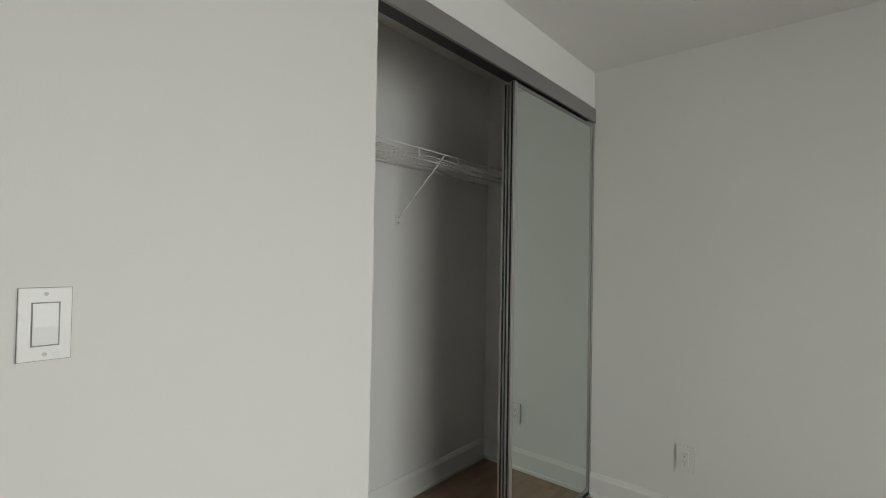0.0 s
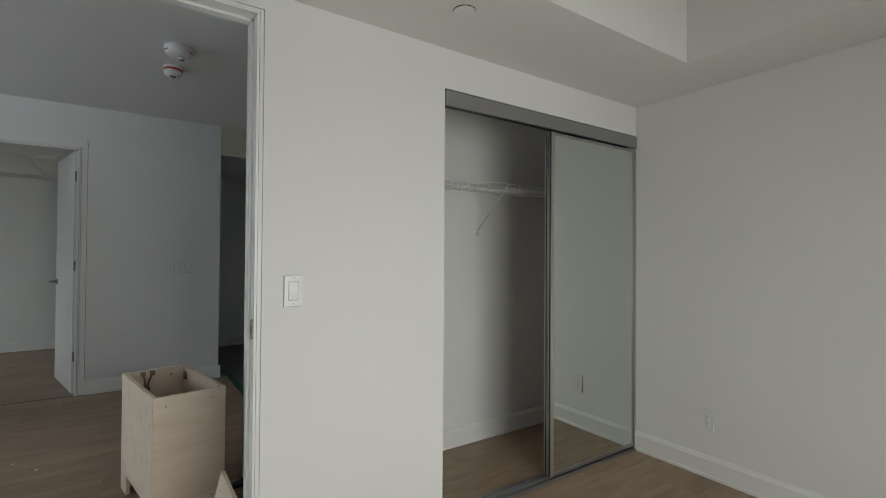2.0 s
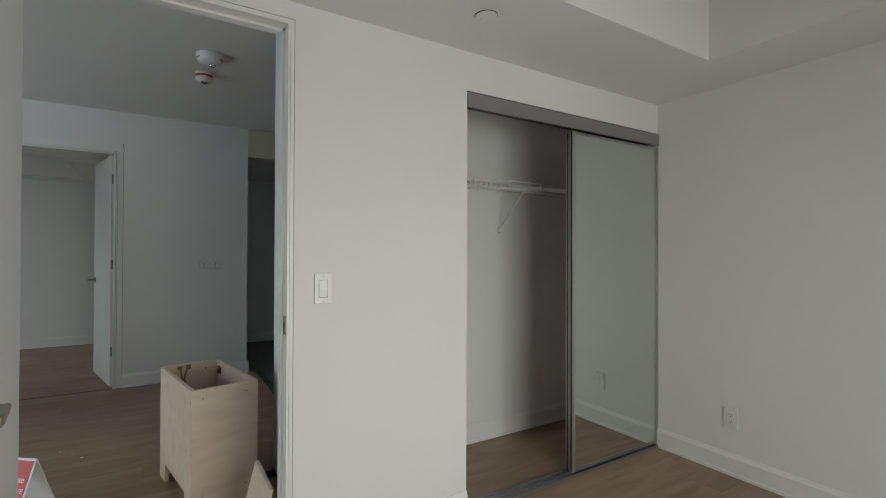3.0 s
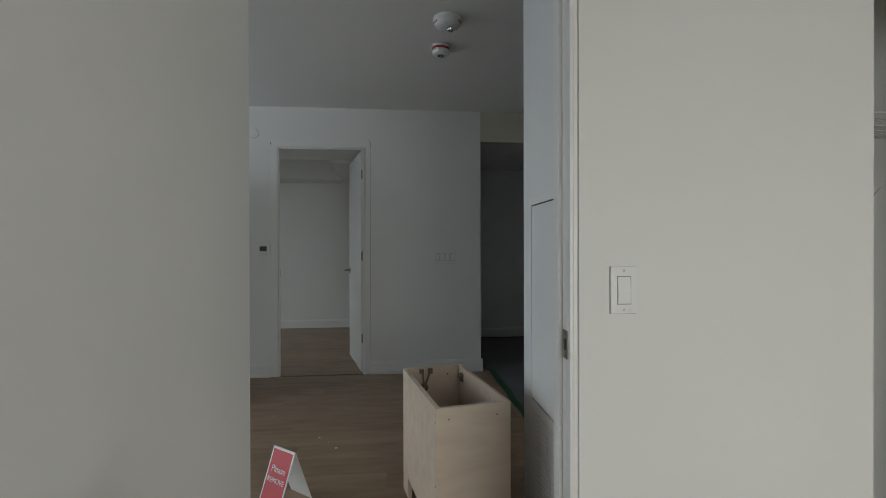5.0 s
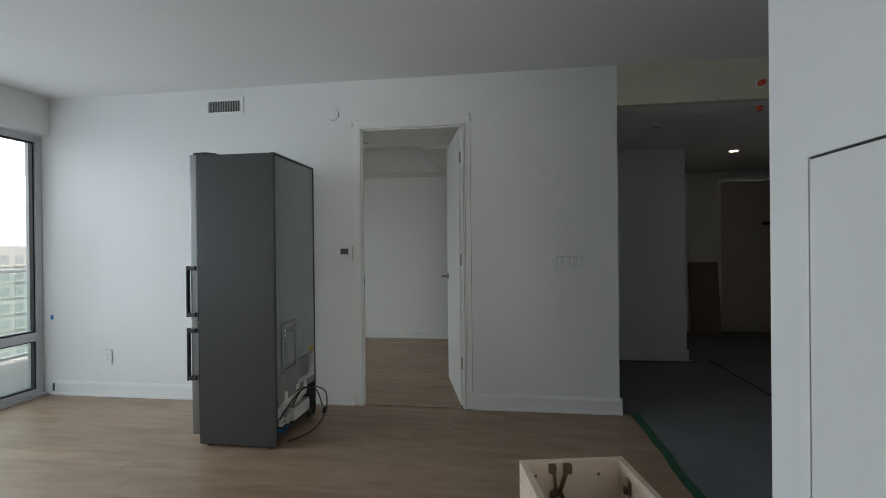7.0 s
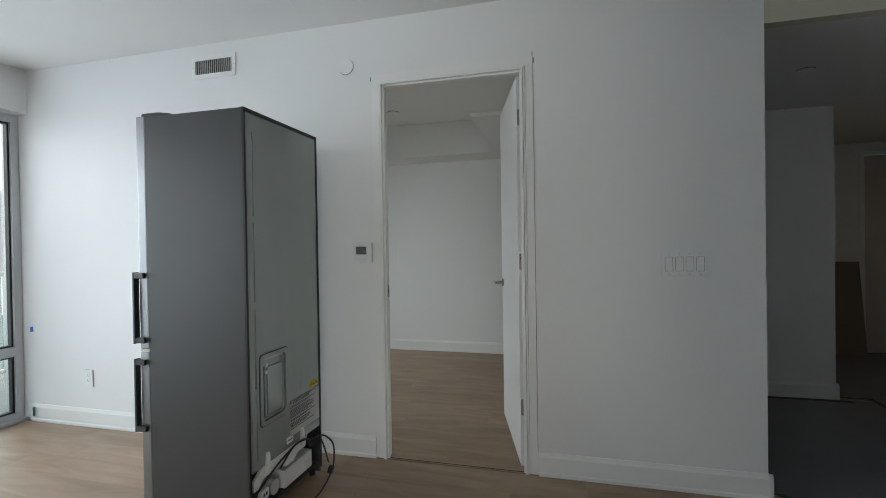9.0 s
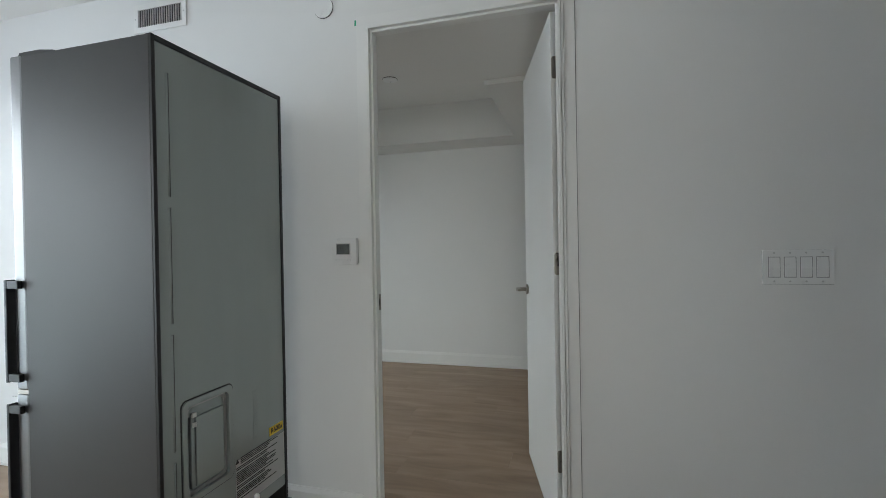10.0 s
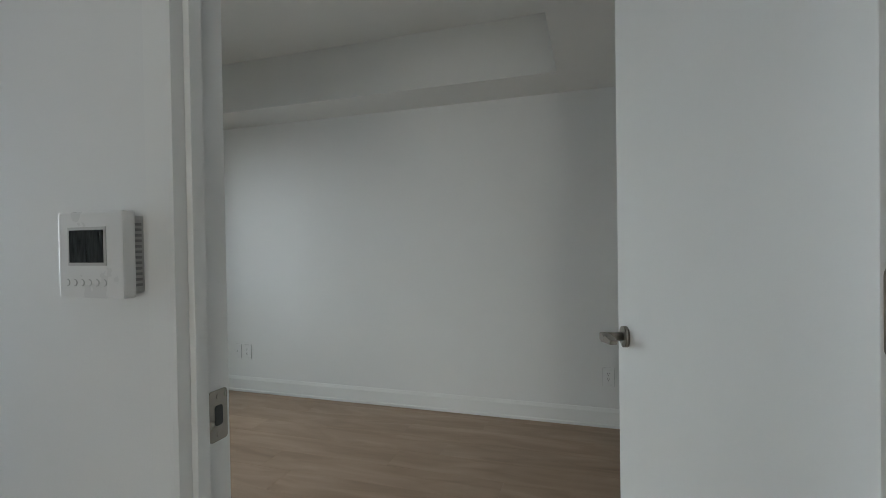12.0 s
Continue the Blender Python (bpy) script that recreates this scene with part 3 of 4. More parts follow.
def thermostat():
    t = thing("thermostat", pose(-1.494, YF, 1.174), "white square wall thermostat with a dark display", "thermostat")
    boxes("back_box", GREYPLASTIC, t, ((-0.050, -0.016, -0.050), (0.052, 0, 0.050)), bevel=0.002)
    bm = bmesh.new()
    for k in range(12):
        bm_box(bm, (0.0515, -0.013, -0.042 + k * 0.0072), (0.0530, -0.004, -0.0385 + k * 0.0072))
    part("side_vents", bm, SEAM_SHADE, t)
    boxes("front_cover", PLASTIC, t, ((-0.058, -0.034, -0.056), (0.058, -0.0165, 0.056)), bevel=0.003)
    bz = boxes("display_bezel", GREYPLASTIC, t, ((-0.038, -0.0352, -0.014), (0.030, -0.0335, 0.036)), bevel=0.0005)
    boxes("display", SCREEN, bz, ((-0.034, -0.0362, -0.010), (0.026, -0.0350, 0.032)))
    for k in range(6):
        x = -0.041 + k * 0.0132
        bm = bmesh.new()
        for a in range(-80, 81, 20):
            p, q = radians(a - 10), radians(a + 10)
            bm_cyl(bm, (x + 0.0042 * math.cos(p), -0.0345, -0.036 + 0.0042 * math.sin(p)), (x + 0.0042 * math.cos(q), -0.0345, -0.036 + 0.0042 * math.sin(q)), 0.0007, 5)
        part("button_rim", bm, GREYPLASTIC, t)
        rods("button", PLASTIC, t, ((x, -0.033, -0.036), (x, -0.0346, -0.036), 0.0036), seg=14)


thermostat()


def wall_vent():
    v = thing("wall_vent", pose(-2.491, YF, 2.350), "white supply air grille with vertical blades", "vent")
    w, h = 0.324, 0.140
    boxes("backing", BLACK, v, ((-w / 2 + 0.02, -0.002, -h / 2 + 0.02), (w / 2 - 0.02, 0.0, h / 2 - 0.02)))
    f = ((-w / 2, -h / 2, w / 2, -h / 2 + 0.027), (-w / 2, h / 2 - 0.027, w / 2, h / 2), (-w / 2, -h / 2 + 0.027, -w / 2 + 0.027, h / 2 - 0.027), (w / 2 - 0.027, -h / 2 + 0.027, w / 2, h / 2 - 0.027))
    for a, b, c, d in f:
        boxes("frame", TRIM, v, ((a, -0.008, b), (c, -0.0022, d)), bevel=0.001)
    blade = None
    n = 19
    for k in range(n):
        x = -w / 2 + 0.034 + k * (w - 0.068) / (n - 1)
        if blade is None:
            bm = bmesh.new()
            bm_box(bm, (-0.0016, -0.007, -h / 2 + 0.027), (0.0016, -0.0022, h / 2 - 0.027))
            blade = part("blade", bm, GREYPLASTIC, v)
            ob = blade
        else:
            ob = blade.copy()
            scene.collection.objects.link(ob)
        ob.location = (x, 0, 0)
    for x in (-w / 2 + 0.013, w / 2 - 0.013):
        rods("screw", GREYPLASTIC, v, ((x, -0.007, 0), (x, -0.0095, 0), 0.004), seg=10)


wall_vent()


def disc_cover(name, m, r, label, category):
    """A flat round cap; local -z is away from its support."""
    t = thing(name, m, label, category)
    rods("cap", PLASTIC, t, ((0, 0, -0.003), (0, 0, -0.007), r), seg=36)
    # slightly wider dark disc stands in for the shadow round the cap
    rods("rim", EDGE_SHADE, t, ((0, 0, 0), (0, 0, -0.0032), r * 1.03), seg=36)
    return t


disc_cover("junction_box", pose(-1.588, YF, 2.245, -90, 0, 0), 0.045, "white round blank cover on the wall", "cover")
disc_cover("concealed_sprinkler", pose(0.839, 0.796, ZS), 0.043, "white concealed sprinkler cap on the ceiling", "sprinkler cap")
disc_cover("concealed_sprinkler", pose(-1.578, 5.135, ZS), 0.043, "white concealed sprinkler cap on the ceiling", "sprinkler cap")
disc_cover("concealed_sprinkler", pose(1.007, 5.15, ZD), 0.045, "grey concealed sprinkler cap in the hallway ceiling", "sprinkler cap")


def lathe(bm, prof, seg=36):
    rings = [[bm.verts.new((r * math.cos(6.28318 * k / seg), r * math.sin(6.28318 * k / seg), z)) for k in range(seg)] for r, z in prof]
    for a, b in zip(rings, rings[1:]):
        for k in range(seg):
            bm.faces.new((a[k], a[(k + 1) % seg], b[(k + 1) % seg], b[k]))
    bm.faces.new(rings[0])
    bm.faces.new(rings[-1][::-1])


def detectors():
    a = thing("smoke_alarm", pose(0.011, 2.630, ZC), "white round smoke alarm with a clear strobe lens", "smoke alarm")
    bm = bmesh.new()
    lathe(bm, [(0.080, 0), (0.082, -0.014), (0.078, -0.018), (0.079, -0.027), (0.066, -0.050), (0.034, -0.056)])
    part("housing", bm, PLASTIC, a, smooth=True)
    for ang in (200, 330):
        m = Matrix.Rotation(radians(ang), 4, "Z")
        bm = bmesh.new()
        bm_box(bm, (0.072, -0.018, -0.036), (0.0765, 0.018, -0.028), 0, m)
        part("marking", bm, RED, a, "red printed mark")
    bm = bmesh.new()
    bmesh.ops.create_uvsphere(bm, u_segments=16, v_segments=10, radius=0.021, matrix=Matrix.Translation((0.014, -0.012, -0.064)))
    part("strobe_lens", bm, CHROME, a, "shiny clear strobe lens", True)
    b = thing("heat_detector", pose(0.005, 2.990, ZC), "white round heat detector with a red band", "heat detector")
    bm = bmesh.new()
    lathe(bm, [(0.058, 0), (0.058, -0.016), (0.055, -0.018)])
    part("base", bm, PLASTIC, b, smooth=True)
    bm = bmesh.new()
    lathe(bm, [(0.0565, -0.0185), (0.0565, -0.029), (0.054, -0.0305)])
    part("band", bm, RED, b, "red band", True)
    bm = bmesh.new()
    lathe(bm, [(0.056, -0.031), (0.054, -0.050), (0.045, -0.062), (0.02, -0.064)])
    part("cover", bm, PLASTIC, b, smooth=True)
    bm = bmesh.new()
    for k in range(16):
        p, q = 6.28318 * k / 16, 6.28318 * (k + 1) / 16
        bm_cyl(bm, (0.016 * math.cos(p), 0.016 * math.sin(p), -0.066), (0.016 * math.cos(q), 0.016 * math.sin(q), -0.066), 0.003, 6)
    part("sensor_ring", bm, RUBBER, b, "dark sensor ring")


detectors()


# ---- fan coil access panel ----
def access_panel():
    p = thing("fan_coil_hatch", pose(XF, 0, 0), "white painted metal access panel with a stamped return grille", "access panel")
    y0, y1, z0, z1, fw = 1.235, 1.985, 0.02, 1.404, 0.030
    boxes("frame", TRIM, p, ((-0.006, y0, z0), (0, y0 + fw, z1)), bevel=0.001)
    boxes("frame", TRIM, p, ((-0.006, y1 - fw, z0), (0, y1, z1)), bevel=0.001)
    boxes("frame", TRIM, p, ((-0.006, y0 + fw, z1 - fw), (0, y1 - fw, z1)), bevel=0.001)
    boxes("gap", BLACK, p, ((-0.0012, y0 + fw, 0.545), (0, y1 - fw, z1 - fw)))
    boxes("door_panel", DOOR, p, ((-0.0045, y0 + fw + 0.003, 0.550), (-0.0014, y1 - fw - 0.002, z1 - fw - 0.005)), bevel=0.0008, label="flat white access door")
    g = boxes("grille_panel", TRIM, p, ((-0.005, y0 + fw, z0), (0, y1 - fw, 0.544)), bevel=0.001, label="white grille with stamped louvre slots")
    shared = None
    for c in range(6):
        yc = y0 + fw + 0.05 + c * 0.116
        for r in range(22):
            z = z0 + 0.05 + r * 0.0205
            if shared is None:
                bm = bmesh.new()
                bm_prism(bm, [(-0.0048, -0.003), (-0.0085, -0.0015), (-0.0048, 0.004)], "y", -0.036, 0.036)
                shared = part("louvre", bm, TRIM, g)
                bm = bmesh.new()
                bm_box(bm, (-0.0056, -0.0355, -0.0062), (-0.0048, 0.0355, -0.003))
                bm_box(bm, (-0.0066, 0.0355, -0.0055), (-0.0048, 0.0400, 0.0022))
                dark = mesh_of("slot", bm, RUBBER)
                ob = shared
            else:
                ob = shared.copy()
                scene.collection.objects.link(ob)
            ob.location = (0, yc, z)
            s = new("slot", dark)
            s.parent, s.location = g, (0, yc, z)


access_panel()


# ---- refrigerator ----
def fridge():
    X0, X1, Y0, Y1, H = -2.155, -1.657, 3.594, 4.176, 1.790
    f = thing("refrigerator", pose(0, 0, 0), "tall grey bottom-freezer refrigerator turned sideways, unplugged", "refrigerator")
    t = 0.016
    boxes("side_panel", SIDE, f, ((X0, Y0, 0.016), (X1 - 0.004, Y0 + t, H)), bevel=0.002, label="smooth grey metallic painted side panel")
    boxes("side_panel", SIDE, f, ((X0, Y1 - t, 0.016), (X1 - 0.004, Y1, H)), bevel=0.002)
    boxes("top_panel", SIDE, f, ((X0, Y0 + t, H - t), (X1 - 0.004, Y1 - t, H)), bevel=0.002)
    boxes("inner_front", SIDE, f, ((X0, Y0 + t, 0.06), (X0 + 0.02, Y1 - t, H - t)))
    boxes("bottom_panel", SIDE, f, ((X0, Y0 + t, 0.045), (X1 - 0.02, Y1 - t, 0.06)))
    for y in (Y0 + t, Y1 - t - 0.03):
        boxes("side_foot_rail", BLACK, f, ((X0 + 0.02, y, 0.022), (X1 - 0.02, y + 0.03, 0.045)))
    for x in (X0 + 0.05, X1 - 0.04):
        for y in (Y0 + 0.03, Y1 - 0.03):
            rods("foot", BLACK, f, ((x, y, 0.001), (x, y, 0.024), 0.016), seg=14)
    # back: coated sheet with dark edge trims, a rounded service recess and pressed ribs
    xb = X1
    boxes("back_trim", BLACK, f, ((xb - 0.014, Y0 + 0.001, 0.04), (xb + 0.004, Y0 + 0.013, H + 0.002)), bevel=0.0015)
    boxes("back_trim", BLACK, f, ((xb - 0.014, Y1 - 0.013, 0.04), (xb + 0.004, Y1 - 0.001, H + 0.002)), bevel=0.0015)
    boxes("back_trim", BLACK, f, ((xb - 0.014, Y0 + 0.014, H - 0.013), (xb + 0.004, Y1 - 0.014, H + 0.002)), bevel=0.0015)
    ya, yb_, za, zb = 3.690, 3.864, 0.450, 0.727
    bm = bmesh.new()
    loops = []
    for x, rect in ((xb, 0), (xb, 1), (xb - 0.012, 1), (xb - 0.012, 0)):
        q = ((Y0 + 0.014, 0.262), (Y1 - 0.014, 0.262), (Y1 - 0.014, H - 0.014), (Y0 + 0.014, H - 0.014)) if rect == 0 else ((ya, za), (yb_, za), (yb_, zb), (ya, zb))
        loops.append([bm.verts.new((x, y, z)) for y, z in q])
    for a, b in zip(loops, loops[1:] + loops[:1]):
        for k in range(4):
            bm.faces.new((a[k], a[(k + 1) % 4], b[(k + 1) % 4], b[k]))
    bk = part("back_sheet", bm, BACK, f, "glossy pale grey coated steel back sheet")
    # recess: stepped rounded rim and a cover inside
    def ring(name, o, i, x0, x1, mat):
        bm = bmesh.new()
        po, pi = rounded(*o, 0.022), rounded(*i, 0.020)
        va = [[bm.verts.new((x, y, z)) for y, z in pts] for pts, x in ((po, x0), (po, x1), (pi, x1), (pi, x0))]
        n = len(po)
        for a, b in zip(va, va[1:]):
            for k in range(n):
                bm.faces.new((a[k], a[(k + 1) % n], b[(k + 1) % n], b[k]))
        return part(name, bm, mat, bk)
    ring("recess_rim", (ya - 0.016, yb_ + 0.016, za - 0.016, zb + 0.016), (ya + 0.002, yb_ - 0.002, za + 0.002, zb - 0.002), xb - 0.001, xb + 0.005, BACK)
    ring("recess_groove", (ya + 0.002, yb_ - 0.002, za + 0.002, zb - 0.002), (ya + 0.012, yb_ - 0.012, za + 0.012, zb - 0.012), xb - 0.012, xb - 0.007, SEAM_SHADE)
    # thin black ring painted in for the shadow outside the rim
    ring("recess_shade_outline", (ya - 0.020, yb_ + 0.020, za - 0.020, zb + 0.020), (ya - 0.016, yb_ + 0.016, za - 0.016, zb + 0.016), xb - 0.001, xb + 0.0016, BLACK)
    boxes("recess_floor", BACK, bk, ((xb - 0.016, ya - 0.002, za - 0.002), (xb - 0.0125, yb_ + 0.002, zb + 0.002)))
    boxes("control_cover", BACK, bk, ((xb - 0.0125, ya + 0.040, za + 0.022), (xb - 0.002, yb_ - 0.018, zb - 0.045)), bevel=0.004, label="grey service cover")
    boxes("cover_strip", BACK, bk, ((xb - 0.0125, ya + 0.020, za + 0.022), (xb - 0.001, ya + 0.033, zb - 0.040)), bevel=0.002)
    for z in (0.655, 0.685):
        boxes("clip", GREYPLASTIC, bk, ((xb - 0.004, ya + 0.024, z), (xb + 0.001, ya + 0.040, z + 0.014)), bevel=0.001)
    for z0, z1 in ((1.346, 1.70), (0.98, 1.314), (0.61, 0.948), (0.30, 0.58)):
        rods("rib_and_shade", BACK, bk, ((xb - 0.001, Y0 + 0.054, z0), (xb - 0.001, Y0 + 0.054, z1), 0.0035), seg=8)
        # thin dark rod along one side paints the rib's shade
        rods("rib_and_shade", RUBBER, bk, ((xb - 0.0012, Y0 + 0.0585, z0), (xb - 0.0012, Y0 + 0.0585, z1), 0.0019), seg=6)
    for k, z in enumerate([0.510 + 0.0138 * i for i in range(13)]):
        boxes("pressed_mark", BACK, bk, ((xb - 0.001, 3.985, z), (xb + 0.0012, 4.010, z + 0.008)), bevel=0.0005)
    # printed label with unreadable lines, and the yellow refrigerant tag
    lb = boxes("warning_label", LABELGREY, bk, ((xb, 3.892, 0.306), (xb + 0.0012, 4.160, 0.472)), label="grey printed warning label")
    bm = bmesh.new()
    rng = random.Random(4)
    z = 0.476
    while z > 0.335:
        w = rng.uniform(0.6, 0.97) * 0.235
        s = 3.915 if z > 0.455 else 3.893
        bm_box(bm, (xb + 0.0012, s, z - 0.0022), (xb + 0.0017, min(s + w, 4.14), z + 0.0012))
        z -= rng.choice((0.0062, 0.0062, 0.010))
    part("print_lines", bm, INK, lb)
    bm = bmesh.new()
    bm_prism(bm, [(3.890, 0.462), (3.908, 0.462), (3.899, 0.478)], "x", xb + 0.0012, xb + 0.0018)
    part("warning_triangle", bm, INK, lb)
    yt = boxes("refrigerant_tag", YELLOW, bk, ((xb, 4.072, 0.487), (xb + 0.0022, 4.152, 0.518)), label="yellow tag with black lettering")
    words("tag_text", "R600a", 0.027, INK, yt, Matrix.Translation((xb + 0.0026, 4.112, 0.5025)) @ Matrix.Rotation(radians(90), 4, "Z") @ Matrix.Rotation(radians(90), 4, "X"))
    sm = boxes("small_label", PLASTIC, bk, ((xb, 3.862, 0.282), (xb + 0.001, 3.915, 0.312)))
    boxes("print_lines", INK, sm, ((xb + 0.001, 3.868, 0.294), (xb + 0.0014, 3.909, 0.299)))
    # compressor bay
    bay = boxes("compressor_bay", BLACK, f, ((X1 - 0.22, Y0 + t, 0.06), (X1 - 0.21, Y1 - t, 0.26)), ((X1 - 0.21, Y0 + t, 0.255), (X1 - 0.012, Y1 - t, 0.262)), label="dark open compressor bay")
    bm = bmesh.new()
    bmesh.ops.create_uvsphere(bm, u_segments=20, v_segments=12, radius=0.075, matrix=Matrix.Translation((X1 - 0.11, 3.70, 0.135)) @ Matrix.Diagonal((1, 1.1, 0.95, 1)))
    part("compressor", bm, BLACK, bay, smooth=True)
    bm = bmesh.new()
    bm_cyl(bm, (X1 - 0.10, 3.80, 0.115), (X1 - 0.022, 3.80, 0.115), 0.034, 22)
    part("fan_motor", bm, GREYPLASTIC, bay, "grey round motor cover")
    boxes("drip_tray", PLASTIC, bay, ((X1 - 0.09, 3.86, 0.075), (X1 - 0.012, 4.10, 0.160)), bevel=0.004, label="white plastic drip tray")
    boxes("relay_box", PLASTIC, bay, ((X1 - 0.05, 3.695, 0.10), (X1 - 0.016, 3.745, 0.145)), bevel=0.003)
    boxes("relay_slot", BLACK, bay, ((X1 - 0.0162, 3.706, 0.115), (X1 - 0.0152, 3.716, 0.130)), ((X1 - 0.0162, 3.724, 0.115), (X1 - 0.0152, 3.734, 0.130)))
    bm = bmesh.new()
    bm_prism(bm, [(3.63, 0.175), (3.66, 0.175), (3.70, 0.205), (3.83, 0.205), (3.86, 0.180), (3.93, 0.180), (3.96, 0.205), (4.03, 0.205), (4.05, 0.255), (3.70, 0.258), (3.63, 0.215)], "x", X1 - 0.020, X1 - 0.006)
    part("bay_bracket", bm, PLASTIC, bay, "white plastic bracket")
    for y in (3.71, 3.985):
        bm = bmesh.new()
        bm_prism(bm, [(y - 0.016, 0.235), (y + 0.016, 0.225), (y + 0.010, 0.315), (y - 0.008, 0.318)], "x", X1 + 0.0005, X1 + 0.014)
        bmesh.ops.bevel(bm, geom=bm.edges[:], offset=0.003, segments=2, affect="EDGES")
        part("spacer_clip", bm, PLASTIC, bay, "white plastic wall spacer")
    bm = bmesh.new()
    bm_tube(bm, smooth_path([(X1 - 0.03, 3.64, 0.075), (X1 - 0.02, 3.70, 0.07), (X1 - 0.04, 3.76, 0.085), (X1 - 0.06, 3.80, 0.11)]), 0.005)
    part("copper_pipe", bm, BRASS, bay, "thin copper pipe", True)
    bm = bmesh.new()
    bm_tube(bm, smooth_path([(X1 - 0.02, 3.66, 0.09), (X1 - 0.012, 3.72, 0.062), (X1 - 0.02, 3.77, 0.075)]), 0.007)
    part("blue_wire", bm, BLUE, bay, "blue wire", True)
    boxes("bay_floor", BLACK, bay, ((X1 - 0.21, Y0 + t, 0.060), (X1 - 0.006, Y1 - t, 0.070)))
    # cord
    bm = bmesh.new()
    bm_tube(bm, smooth_path([(X1 - 0.01, 3.66, 0.16), (X1 + 0.012, 3.78, 0.235), (X1 + 0.018, 3.93, 0.265), (X1 + 0.02, 4.06, 0.235), (X1 + 0.03, 4.15, 0.215), (X1 + 0.10, 4.12, 0.19),
                             (X1 + 0.125, 4.08, 0.12), (X1 + 0.115, 4.06, 0.06), (X1 + 0.11, 3.95, 0.016), (X1 + 0.085, 3.82, 0.008), (X1 + 0.02, 3.70, 0.008)], 12), 0.0042)
    cd = part("power_cord", bm, BLACK, f, "black power cord looped to the floor", True)
    bm = bmesh.new()
    bm_tube(bm, smooth_path([(X1 + 0.005, 3.80, 0.20), (X1 + 0.03, 3.88, 0.275), (X1 + 0.03, 3.99, 0.262), (X1 + 0.012, 4.05, 0.20), (X1 + 0.03, 4.12, 0.205), (X1 + 0.085, 4.10, 0.10)], 10), 0.0042)
    part("cord_loop", bm, BLACK, cd, smooth=True)
    bm = bmesh.new()
    bm_box(bm, (-0.014, -0.010, -0.022), (0.014, 0.010, 0.022), 0.004, pose(X1 + 0.108, 4.08, 0.075, 25, 20, 10))
    part("plug", bm, BLACK, cd, "black plug")
    # doors face the window
    for nm, z0, z1, h0, h1 in (("upper_door", 0.772, 1.795, 0.795, 1.110), ("lower_door", 0.072, 0.756, 0.405, 0.728)):
        bm = bmesh.new()
        bm_box(bm, (-2.206, Y0 + 0.002, z0), (-2.158, Y1 - 0.002, z1), 0.006)
        d = part(nm, bm, STEEL, f, "brushed stainless door with a black bar handle")
        boxes("door_gasket", BLACK, d, ((-2.1585, Y0 + 0.006, z0 + 0.008), (-2.150, Y1 - 0.006, z1 - 0.008)))
        bm = bmesh.new()
        bm_box(bm, (-2.226, Y0 - 0.016, h0), (-2.215, Y0 + 0.010, h1), 0.003)
        for z in (h0 + 0.003, h1 - 0.027):
            bm_box(bm, (-2.216, Y0 - 0.015, z), (-2.168, Y0 - 0.0005, z + 0.024), 0.003)
        part("handle", bm, BLACK, d, "black bar handle")
    boxes("hinge_bracket", NICKEL, f, ((-2.205, Y0 + 0.004, 0.7575), (-2.150, Y0 + 0.06, 0.7705)))
    bm = bmesh.new()
    bm_prism(bm, [(-2.195, H), (-2.03, H), (-2.04, H + 0.012), (-2.10, H + 0.020), (-2.185, H + 0.020)], "y", Y0 + 0.015, Y0 + 0.11)
    part("hinge_cover", bm, BLACK, f, "dark top hinge cover")


fridge()


